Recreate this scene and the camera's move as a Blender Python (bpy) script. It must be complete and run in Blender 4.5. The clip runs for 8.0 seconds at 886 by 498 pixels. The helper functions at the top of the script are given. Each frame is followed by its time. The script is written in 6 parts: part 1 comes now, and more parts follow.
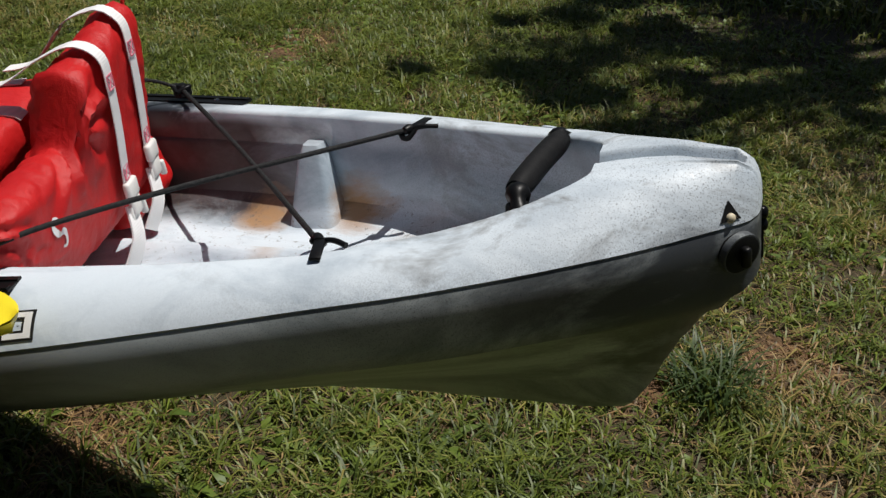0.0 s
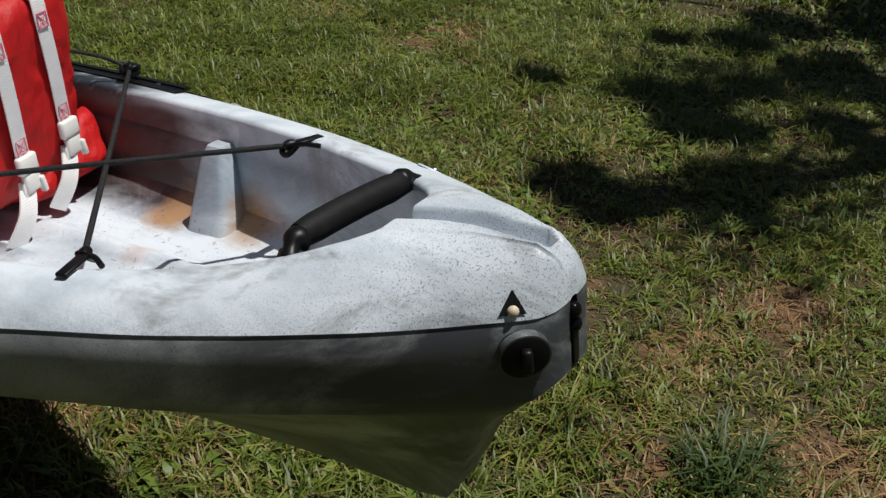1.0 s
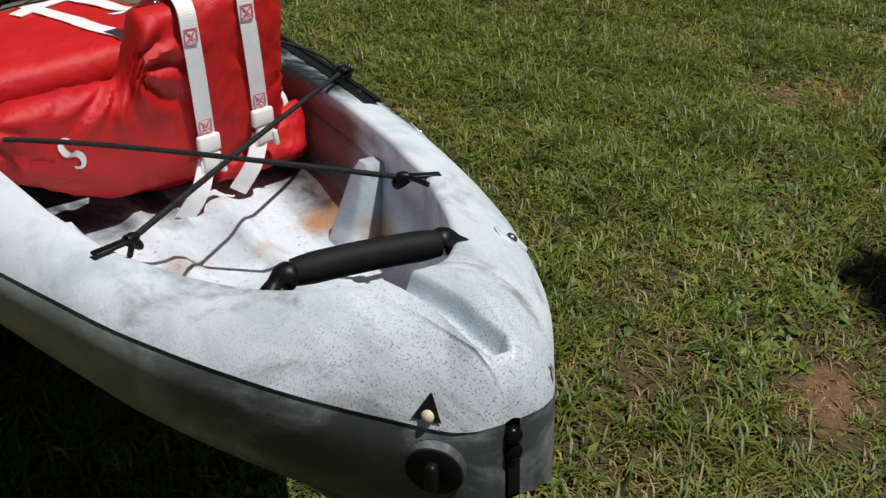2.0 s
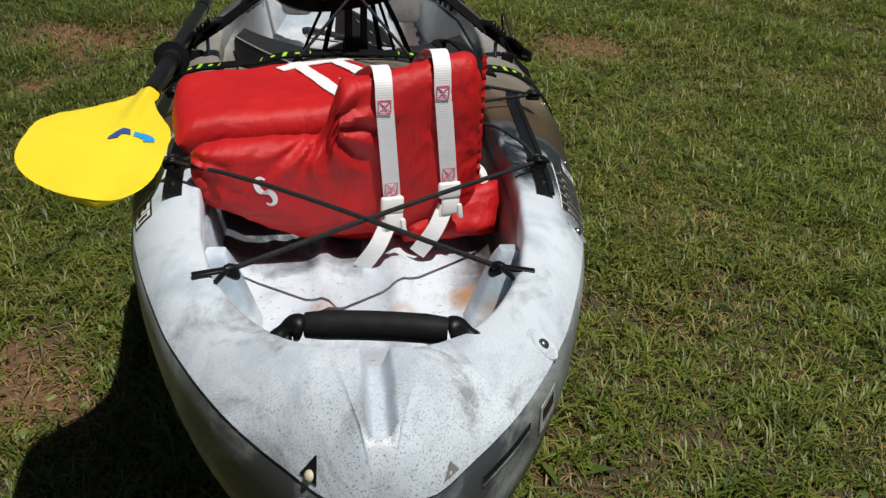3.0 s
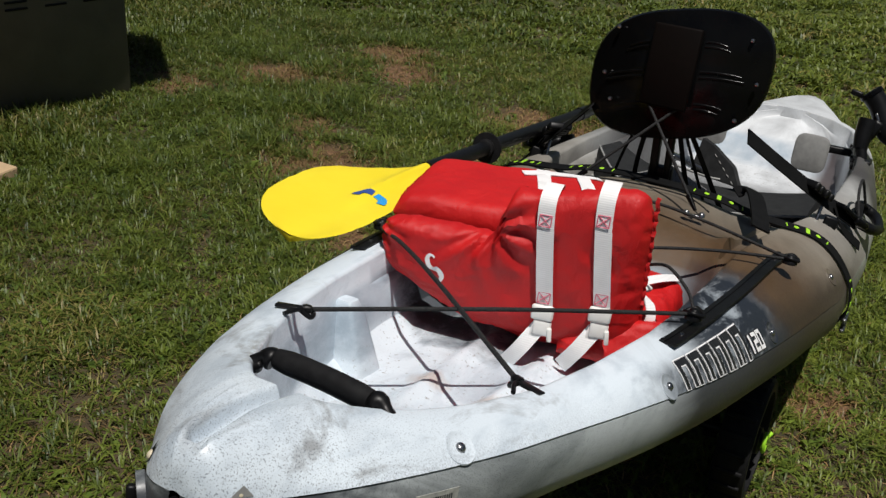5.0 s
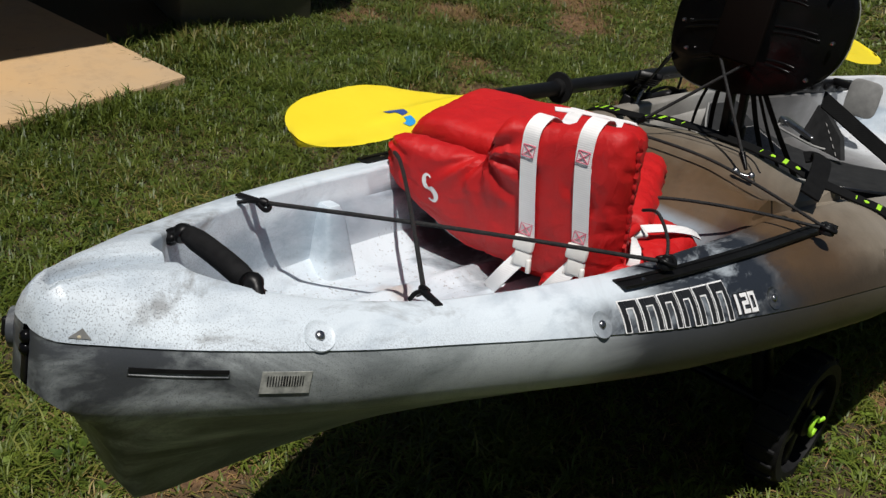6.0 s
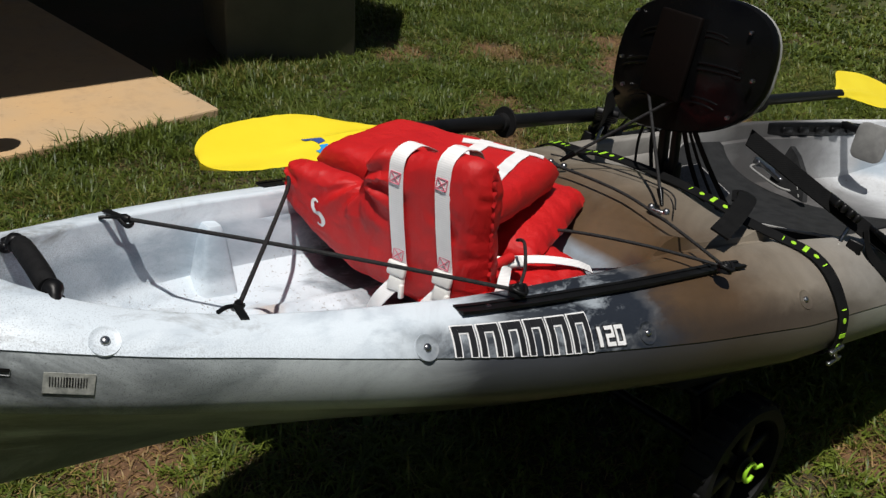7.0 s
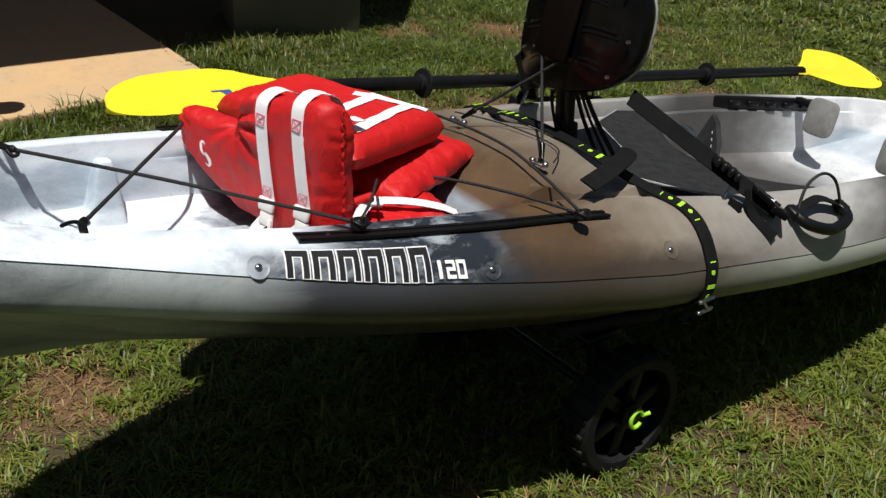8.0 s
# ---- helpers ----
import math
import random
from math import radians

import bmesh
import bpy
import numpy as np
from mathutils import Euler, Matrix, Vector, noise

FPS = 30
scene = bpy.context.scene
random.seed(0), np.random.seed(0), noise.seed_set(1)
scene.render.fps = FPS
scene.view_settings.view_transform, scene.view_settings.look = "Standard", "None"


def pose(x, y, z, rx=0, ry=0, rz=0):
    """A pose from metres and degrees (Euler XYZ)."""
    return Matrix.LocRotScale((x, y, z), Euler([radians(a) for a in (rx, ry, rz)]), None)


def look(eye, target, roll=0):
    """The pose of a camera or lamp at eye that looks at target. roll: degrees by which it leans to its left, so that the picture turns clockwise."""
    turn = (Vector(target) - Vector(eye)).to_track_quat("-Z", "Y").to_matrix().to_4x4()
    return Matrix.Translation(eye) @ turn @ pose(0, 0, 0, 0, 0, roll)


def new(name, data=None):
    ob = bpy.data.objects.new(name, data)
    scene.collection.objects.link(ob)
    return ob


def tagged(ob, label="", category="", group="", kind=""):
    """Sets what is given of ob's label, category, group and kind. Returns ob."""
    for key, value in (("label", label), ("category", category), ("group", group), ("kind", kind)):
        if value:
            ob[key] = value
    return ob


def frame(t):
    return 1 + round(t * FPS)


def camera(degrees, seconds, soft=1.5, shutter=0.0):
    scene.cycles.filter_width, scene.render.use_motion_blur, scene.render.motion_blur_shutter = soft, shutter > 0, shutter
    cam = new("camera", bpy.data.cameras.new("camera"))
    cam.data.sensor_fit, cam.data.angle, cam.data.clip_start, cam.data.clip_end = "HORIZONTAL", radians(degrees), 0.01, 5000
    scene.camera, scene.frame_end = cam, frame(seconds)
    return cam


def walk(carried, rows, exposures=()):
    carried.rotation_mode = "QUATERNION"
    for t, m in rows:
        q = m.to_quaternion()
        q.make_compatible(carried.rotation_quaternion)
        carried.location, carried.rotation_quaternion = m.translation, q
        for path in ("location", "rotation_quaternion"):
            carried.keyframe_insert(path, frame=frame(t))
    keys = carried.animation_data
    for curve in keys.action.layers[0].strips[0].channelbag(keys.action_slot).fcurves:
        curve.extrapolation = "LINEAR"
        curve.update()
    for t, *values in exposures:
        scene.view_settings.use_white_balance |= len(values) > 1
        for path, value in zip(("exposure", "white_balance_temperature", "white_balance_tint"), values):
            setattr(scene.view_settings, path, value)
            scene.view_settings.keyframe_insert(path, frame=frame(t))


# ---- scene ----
cam = camera(46.4, 8.0, soft=1.4)
PATH = [
    (0, (-0.943, 0.044, 1.347), (0.697, 0.522, 0.306), 3.6),
    (0.5, (-0.819, -0.153, 1.352), (0.729, 0.511, 0.273), 5.2),
    (1, (-0.637, -0.251, 1.347), (0.815, 0.6, 0.267), 5.5),
    (1.5, (-0.471, -0.305, 1.361), (0.795, 0.794, 0.27), 5.6),
    (1.7, (-0.414, -0.342, 1.357), (0.705, 0.901, 0.26), 5.0),
    (2.8, (-0.084, -0.529, 1.399), (0.275, 1.106, 0.304), 3.7),
    (3, (-0.024, -0.535, 1.411), (0.167, 1.169, 0.382), 2.8),
    (3.5, (0.095, -0.588, 1.449), (-0.139, 1.19, 0.564), 3.8),
    (4, (0.225, -0.654, 1.477), (-0.265, 1.08, 0.608), 4.2),
    (4.2, (0.281, -0.646, 1.476), (-0.273, 1.075, 0.622), 3.8),
    (5.3, (0.606, -0.481, 1.486), (-0.328, 1.016, 0.545), 4.6),
    (5.5, (0.675, -0.454, 1.48), (-0.357, 0.956, 0.507), 5.2),
    (6, (0.837, -0.366, 1.471), (-0.29, 0.953, 0.476), 4.3),
    (6.5, (0.972, -0.223, 1.477), (-0.218, 1.06, 0.509), 3.9),
    (7, (1.12, -0.134, 1.485), (-0.189, 1.053, 0.548), 2.8),
    (7.5, (1.31, -0.073, 1.495), (-0.106, 0.969, 0.541), 3.0),
    (8, (1.452, 0.027, 1.487), (0.069, 1.108, 0.529), 2.4),
]
walk(cam, [(t, look(eye, target, roll)) for t, eye, target, roll in PATH],
     exposures=[(0.0, -0.17), (1.5, -0.12), (4.0, -0.18), (5.5, -0.21), (7.0, -0.20), (7.5, -0.20), (8.0, 0.19)])

from mathutils.bvhtree import BVHTree

# ---- world and sun ----
SUN_WAY = Vector((0.225, -0.205, 1.0)).normalized()
world = bpy.data.worlds.new("sky")
scene.world = world
world.use_nodes = True
wn = world.node_tree
sky = wn.nodes.new("ShaderNodeTexSky")
sky.sky_type, sky.sun_disc = "NISHITA", False
sky.sun_elevation = math.asin(SUN_WAY.z)
sky.sun_rotation = math.atan2(SUN_WAY.x, SUN_WAY.y)
wn.links.new(sky.outputs[0], wn.nodes["Background"].inputs[0])
wn.nodes["Background"].inputs[1].default_value = 0.03
sun_data = bpy.data.lights.new("sun", "SUN")
sun_data.energy, sun_data.angle, sun_data.color = 5.0, radians(0.53), (1.0, 0.965, 0.915)
sun = new("sun", sun_data)
sun.matrix_world = look(tuple(SUN_WAY * 20), (0, 0, 0))

# ---- materials ----


class Mat:
    """A node material with a few shorthands."""

    def __init__(self, name, rough=0.5, metal=0.0, color=(0.5, 0.5, 0.5)):
        self.m = bpy.data.materials.new(name)
        self.m.use_nodes = True
        self.t = self.m.node_tree
        self.b = self.t.nodes["Principled BSDF"]
        self.b.inputs["Roughness"].default_value = rough
        self.b.inputs["Metallic"].default_value = metal
        self.b.inputs["Base Color"].default_value = (*color, 1)
        self.co = None

    def node(self, kind, **inputs):
        n = self.t.nodes.new(kind)
        for k, v in inputs.items():
            self.set(n.inputs[k.replace("_", " ")], v)
        return n

    def set(self, sock, v):
        if isinstance(v, bpy.types.NodeSocket):
            self.t.links.new(v, sock)
        else:
            sock.default_value = v

    def coords(self):
        if self.co is None:
            self.co = self.t.nodes.new("ShaderNodeTexCoord").outputs["Object"]
        return self.co

    def noise(self, scale, detail=4.0, rough=0.55, stretch=None, dist=0.0):
        v = self.coords()
        if stretch:
            mp = self.node("ShaderNodeMapping", Vector=v)
            mp.inputs["Scale"].default_value = stretch
            v = mp.outputs[0]
        n = self.node("ShaderNodeTexNoise", Vector=v, Scale=scale, Detail=detail, Roughness=rough, Distortion=dist)
        return n.outputs["Fac"]

    def ramp(self, fac, *stops):
        r = self.node("ShaderNodeValToRGB", Fac=fac)
        e = r.color_ramp.elements
        e.remove(e[1])
        for i, (p, c) in enumerate(stops):
            el = e.new(p) if i else e[0]
            el.position = p
            el.color = (*c, 1) if isinstance(c, tuple) else (c, c, c, 1)
        return r.outputs[0]

    def mix(self, fac, a, b, mode="MIX"):
        n = self.t.nodes.new("ShaderNodeMix")
        n.data_type, n.blend_type = "RGBA", mode
        for sock, v in ((n.inputs[0], fac), (n.inputs[6], a), (n.inputs[7], b)):
            if isinstance(v, tuple) and len(v) == 3:
                v = (*v, 1)
            self.set(sock, v)
        return n.outputs[2]

    def math(self, op, a, b=0.0):
        n = self.t.nodes.new("ShaderNodeMath")
        n.operation = op
        self.set(n.inputs[0], a)
        self.set(n.inputs[1], b)
        return n.outputs[0]

    def color(self, c):
        self.set(self.b.inputs["Base Color"], c)
        return self

    def rough(self, r):
        self.set(self.b.inputs["Roughness"], r)
        return self

    def bump(self, height, strength=0.3, dist=0.002):
        n = self.node("ShaderNodeBump", Height=height, Strength=strength, Distance=dist)
        self.set(self.b.inputs["Normal"], n.outputs[0])
        return self


def simple(name, a, b, scale, rough=0.5, metal=0.0, bump=0.15, dist=0.0008):
    k = Mat(name, rough, metal)
    f = k.noise(scale, 5)
    g = k.noise(scale * 9, 3)
    k.color(k.mix(k.ramp(f, (0.3, 0.0), (0.7, 1.0)), a, b))
    k.rough(k.math("ADD", k.math("MULTIPLY", g, 0.25), rough - 0.12))
    k.bump(g, bump, dist)
    return k.m


def kayak_plastic():
    k = Mat("mottled_polyethylene", 0.42)
    sep = k.node("ShaderNodeSeparateXYZ", Vector=k.coords())
    x, y, z = sep.outputs
    big = k.noise(3.2, 5, 0.6, dist=0.4)
    mid = k.noise(11, 6, 0.65, (1, 0.45, 1), 0.5)
    fine = k.noise(160, 3, 0.7)
    speck = k.noise(620, 2, 0.6)
    yy = k.math("ADD", y, k.math("MULTIPLY", k.math("SUBTRACT", mid, 0.5), 0.16))
    yy = k.math("ADD", yy, k.math("MULTIPLY", k.math("SUBTRACT", big, 0.5), 0.12))
    white, grey = (0.67, 0.74, 0.80), (0.34, 0.405, 0.47)
    pale = k.mix(k.ramp(mid, (0.48, 0.0), (0.74, 1.0)), white, grey)
    pos = k.math("DIVIDE", yy, 4.0)
    brown, taupe = (0.100, 0.060, 0.030), (0.22, 0.185, 0.142)
    band = k.ramp(pos, (0.0, 0.0), (0.235, 0.0), (0.262, 1.0), (1.0, 1.0))
    camo = k.ramp(pos, (0.0, brown), (0.30, brown), (0.345, taupe), (0.40, (0.30, 0.28, 0.25)),
                  (0.455, (0.34, 0.325, 0.30)), (0.50, (0.40, 0.40, 0.39)), (0.555, (0.085, 0.08, 0.078)), (0.62, (0.11, 0.107, 0.105)), (0.655, (0.28, 0.28, 0.28)), (0.685, (0.66, 0.68, 0.70)))
    camo = k.mix(1.0, camo, k.ramp(k.noise(7, 6, 0.65, (1, 0.6, 1), 0.8), (0.34, 0.62), (0.66, 1.0)), "MULTIPLY")
    col = k.mix(band, pale, camo)
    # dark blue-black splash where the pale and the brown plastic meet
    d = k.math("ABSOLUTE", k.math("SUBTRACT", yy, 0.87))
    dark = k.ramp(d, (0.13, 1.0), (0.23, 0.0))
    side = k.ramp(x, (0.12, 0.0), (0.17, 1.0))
    # inner walls beside the vest: dark plastic, with the vest's shade painted in
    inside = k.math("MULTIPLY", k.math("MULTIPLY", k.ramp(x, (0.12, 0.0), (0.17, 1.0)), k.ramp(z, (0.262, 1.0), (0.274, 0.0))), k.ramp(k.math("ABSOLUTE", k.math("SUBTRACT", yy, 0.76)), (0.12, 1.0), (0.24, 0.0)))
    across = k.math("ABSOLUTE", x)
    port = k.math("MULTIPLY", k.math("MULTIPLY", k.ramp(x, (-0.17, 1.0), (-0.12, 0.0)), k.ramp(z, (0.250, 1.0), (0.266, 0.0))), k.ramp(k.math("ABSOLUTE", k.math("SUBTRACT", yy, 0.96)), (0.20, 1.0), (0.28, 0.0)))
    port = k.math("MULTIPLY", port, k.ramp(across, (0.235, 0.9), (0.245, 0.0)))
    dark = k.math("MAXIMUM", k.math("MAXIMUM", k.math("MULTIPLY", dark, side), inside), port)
    # greyer swirl of the well's walls, their shade put into the plastic's colour
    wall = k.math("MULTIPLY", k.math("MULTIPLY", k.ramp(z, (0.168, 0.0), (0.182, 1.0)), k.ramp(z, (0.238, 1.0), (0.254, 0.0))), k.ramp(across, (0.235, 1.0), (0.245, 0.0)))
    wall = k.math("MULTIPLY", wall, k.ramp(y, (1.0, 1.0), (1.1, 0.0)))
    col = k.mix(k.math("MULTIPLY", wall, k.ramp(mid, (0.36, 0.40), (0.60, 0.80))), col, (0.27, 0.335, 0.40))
    blot = k.noise(16, 7, 0.72, (1, 0.5, 1), 0.6)
    dark = k.math("MULTIPLY", dark, k.ramp(blot, (0.36, 0.52), (0.50, 1.0)))
    # black sprayed edge along the seam amidships, with the side's shade painted in
    edge = k.math("MULTIPLY", k.math("MULTIPLY", k.ramp(k.math("ADD", z, k.math("MULTIPLY", k.math("SUBTRACT", mid, 0.5), 0.05)), (0.222, 0.85), (0.262, 0.0)), k.ramp(k.math("ABSOLUTE", x), (0.27, 0.0), (0.31, 1.0))),
                  k.ramp(k.math("DIVIDE", yy, 4.0), (0.20, 0.0), (0.24, 1.0), (0.36, 1.0), (0.44, 0.15)))
    col = k.mix(edge, col, (0.030, 0.021, 0.014))
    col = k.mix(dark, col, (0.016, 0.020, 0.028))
    # browner starboard inner wall by the vest, shade painted over the dark plastic
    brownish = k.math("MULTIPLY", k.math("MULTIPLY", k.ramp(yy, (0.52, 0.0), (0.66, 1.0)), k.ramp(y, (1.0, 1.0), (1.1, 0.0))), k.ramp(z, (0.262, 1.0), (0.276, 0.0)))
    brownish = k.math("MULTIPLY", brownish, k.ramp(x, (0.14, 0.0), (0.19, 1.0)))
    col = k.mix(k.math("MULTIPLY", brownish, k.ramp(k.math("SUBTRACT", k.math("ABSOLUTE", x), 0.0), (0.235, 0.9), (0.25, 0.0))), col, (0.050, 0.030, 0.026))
    # rusty water stains on the floor of the well
    for sx, sy, sr, amount in ((0.15, 0.605, 0.055, 0.95), (0.17, 0.47, 0.06, 0.95), (0.20, 0.43, 0.05, 0.8), (0.05, 0.55, 0.035, 0.45), (-0.05, 0.56, 0.035, 0.45), (0.10, 0.36, 0.06, 0.3)):
        q = k.node("ShaderNodeVectorMath")
        q.operation = "DISTANCE"
        k.set(q.inputs[0], k.coords())
        q.inputs[1].default_value = (sx, sy, 0.155)
        m = k.ramp(k.math("ADD", k.math("DIVIDE", q.outputs["Value"], sr), k.math("MULTIPLY", k.math("SUBTRACT", blot, 0.5), 1.6)), (0.3, amount), (0.95, 0.0))
        col = k.mix(m, col, (0.38, 0.20, 0.075))
    for sx, sy, sr, amount in ((0.06, 0.30, 0.07, 0.6), (-0.06, 0.33, 0.06, 0.5), (0.02, 0.42, 0.05, 0.35)):
        q = k.node("ShaderNodeVectorMath")
        q.operation = "DISTANCE"
        k.set(q.inputs[0], k.coords())
        q.inputs[1].default_value = (sx, sy, 0.15)
        m = k.ramp(k.math("ADD", k.math("DIVIDE", q.outputs["Value"], sr), k.math("MULTIPLY", k.math("SUBTRACT", blot, 0.5), 2.2)), (0.3, amount), (0.95, 0.0))
        col = k.mix(m, col, (0.19, 0.165, 0.14))
    grime = k.math("MULTIPLY", k.ramp(z, (0.15, 1.0), (0.20, 0.0)), k.ramp(k.noise(130, 4, 0.7), (0.60, 0.0), (0.68, 0.8)))
    col = k.mix(grime, col, (0.13, 0.10, 0.075))
    # scuffed grey smudges and black specks near the stern
    sm = k.math("MULTIPLY", k.ramp(k.noise(7, 6, 0.7, (1, 0.6, 1), 0.8), (0.53, 0.0), (0.63, 0.85)), k.ramp(y, (0.25, 1.0), (0.45, 0.25)))
    stern = k.ramp(y, (0.62, 1.0), (0.85, 0.0))
    sm = k.math("MULTIPLY", sm, stern)
    col = k.mix(sm, col, (0.21, 0.21, 0.205))
    smoke = k.math("MULTIPLY", k.ramp(k.noise(6, 6, 0.62, (1, 0.7, 1), 0.7), (0.38, 0.0), (0.62, 1.0)), k.ramp(y, (0.04, 0.48), (0.30, 0.15)))
    col = k.mix(k.math("MULTIPLY", smoke, stern), col, (0.32, 0.36, 0.40))
    sp = k.math("MULTIPLY", k.ramp(speck, (0.575, 0.0), (0.635, 0.62)), k.ramp(k.math("ADD", y, k.math("MULTIPLY", mid, 0.35)), (0.20, 1.0), (0.42, 0.06)))
    col = k.mix(sp, col, (0.035, 0.04, 0.055))
    # fine dark spray along the seam near the stern
    spray = k.math("MULTIPLY", k.math("MULTIPLY", k.ramp(k.math("ADD", z, k.math("MULTIPLY", k.math("SUBTRACT", mid, 0.5), 0.03)), (0.262, 0.55), (0.284, 0.0)), k.ramp(y, (0.25, 1.0), (0.55, 0.0))), k.ramp(k.noise(520, 4, 0.75), (0.45, 0.0), (0.68, 1.0)))
    spray = k.math("MULTIPLY", spray, k.ramp(k.math("ABSOLUTE", x), (0.03, 0.0), (0.06, 1.0)))
    col = k.mix(spray, col, (0.09, 0.10, 0.12))
    k.color(col)
    k.rough(k.math("ADD", k.math("MULTIPLY", fine, 0.25), 0.30))
    k.bump(k.math("ADD", fine, k.math("MULTIPLY", k.noise(24, 3), 1.5)), 0.16, 0.0015)
    return k.m


def hull_plastic():
    k = Mat("hull_polyethylene", 0.4)
    sep = k.node("ShaderNodeSeparateXYZ", Vector=k.coords())
    x, y, z = sep.outputs
    mid = k.noise(9, 6, 0.65, (1, 0.35, 1), 0.5)
    fine = k.noise(150, 3, 0.7)
    yy = k.math("ADD", y, k.math("MULTIPLY", k.math("SUBTRACT", mid, 0.5), 0.3))
    pos = k.math("DIVIDE", yy, 4.0)
    # same plastic as the deck, darkened: the hull's shade is in these tones
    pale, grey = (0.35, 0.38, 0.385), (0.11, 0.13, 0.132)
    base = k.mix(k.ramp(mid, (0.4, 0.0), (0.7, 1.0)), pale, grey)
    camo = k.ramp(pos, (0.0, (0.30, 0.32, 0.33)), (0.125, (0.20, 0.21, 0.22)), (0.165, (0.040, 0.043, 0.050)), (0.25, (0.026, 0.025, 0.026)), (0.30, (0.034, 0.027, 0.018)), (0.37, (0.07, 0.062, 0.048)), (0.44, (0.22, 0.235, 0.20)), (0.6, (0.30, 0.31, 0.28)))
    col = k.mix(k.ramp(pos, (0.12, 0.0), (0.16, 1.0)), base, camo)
    st = k.math("MULTIPLY", k.ramp(y, (0.10, 1.0), (0.30, 0.0)), k.ramp(mid, (0.36, 0.0), (0.54, 0.92)))
    col = k.mix(st, col, (0.035, 0.038, 0.045))
    sp = k.math("MULTIPLY", k.ramp(k.noise(800, 3, 0.75), (0.55, 0.0), (0.64, 0.8)), k.ramp(y, (0.3, 1.0), (0.6, 0.2)))
    col = k.mix(sp, col, (0.03, 0.033, 0.04))
    k.color(col)
    k.rough(k.math("ADD", k.math("MULTIPLY", fine, 0.2), 0.32))
    k.bump(fine, 0.12, 0.001)
    return k.m


def cloth(name, a, b, scale=1.0):
    k = Mat(name, 0.52)
    k.b.inputs["Specular IOR Level"].default_value = 0.42
    w = k.noise(900 * scale, 2)
    f = k.noise(14, 5, 0.6)
    k.color(k.mix(k.ramp(f, (0.3, 0.0), (0.7, 1.0)), a, b))
    k.bump(k.math("ADD", w, k.math("ADD", k.math("MULTIPLY", k.noise(22, 4, 0.5, dist=1.6), 4.5), k.math("MULTIPLY", k.noise(48, 3, 0.5, (1, 1, 0.22), 0.8), 4.0))), 0.45, 0.0013)
    return k.m


def webbing(name, a, b):
    k = Mat(name, 0.7)
    w = k.node("ShaderNodeTexWave", Vector=k.coords(), Scale=95.0, Distortion=0.6)
    w.bands_direction = "Z"
    f = k.noise(40, 4)
    rib = k.math("MULTIPLY", k.ramp(w.outputs["Fac"], (0.1, 1.0), (0.5, 0.0)), 0.14)
    k.color(k.mix(rib, k.mix(k.ramp(f, (0.3, 0.0), (0.75, 1.0)), a, b), tuple(v * 0.55 for v in b)))
    k.bump(w.outputs["Fac"], 0.25, 0.0008)
    return k.m


def grass_mat(name, low, high, dry, dry_amount):
    k = Mat(name, 0.48)
    g = k.t.nodes.new("ShaderNodeNewGeometry")
    r = g.outputs["Random Per Island"]
    patch = k.noise(1.6, 4, 0.6)
    tuft = k.noise(10, 4, 0.65)
    c = k.mix(k.math("ADD", k.math("MULTIPLY", r, 0.62), k.math("MULTIPLY", k.ramp(tuft, (0.38, 0.0), (0.62, 1.0)), 0.38)), low, high)
    worn = k.ramp(k.math("MULTIPLY", k.node("ShaderNodeSeparateXYZ", Vector=k.coords()).outputs[0], 0.25), (0.02, 0.0), (0.20, 0.05))
    dryness = k.math("ADD", k.math("ADD", worn, k.math("MULTIPLY", k.ramp(patch, (0.45, 0.0), (0.72, 1.0)), 0.3)), k.math("ADD", k.math("MULTIPLY", r, 0.55), dry_amount - 0.55))
    c = k.mix(k.ramp(dryness, (0.1, 0.0), (0.32, 1.0)), c, dry)
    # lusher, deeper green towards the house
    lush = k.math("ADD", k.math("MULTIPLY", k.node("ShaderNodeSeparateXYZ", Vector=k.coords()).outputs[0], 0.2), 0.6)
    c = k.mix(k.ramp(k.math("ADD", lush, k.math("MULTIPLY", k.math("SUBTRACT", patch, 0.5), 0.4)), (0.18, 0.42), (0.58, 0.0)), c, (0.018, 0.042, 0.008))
    k.color(c)
    k.b.inputs["Specular IOR Level"].default_value = 0.4
    tr = k.t.nodes.new("ShaderNodeBsdfTranslucent")
    k.set(tr.inputs[0], k.mix(0.5, c, (0.20, 0.22, 0.025)))
    ms = k.t.nodes.new("ShaderNodeMixShader")
    ms.inputs[0].default_value = 0.28
    k.t.links.new(k.b.outputs[0], ms.inputs[1])
    k.t.links.new(tr.outputs[0], ms.inputs[2])
    k.t.links.new(ms.outputs[0], k.t.nodes["Material Output"].inputs[0])
    return k.m


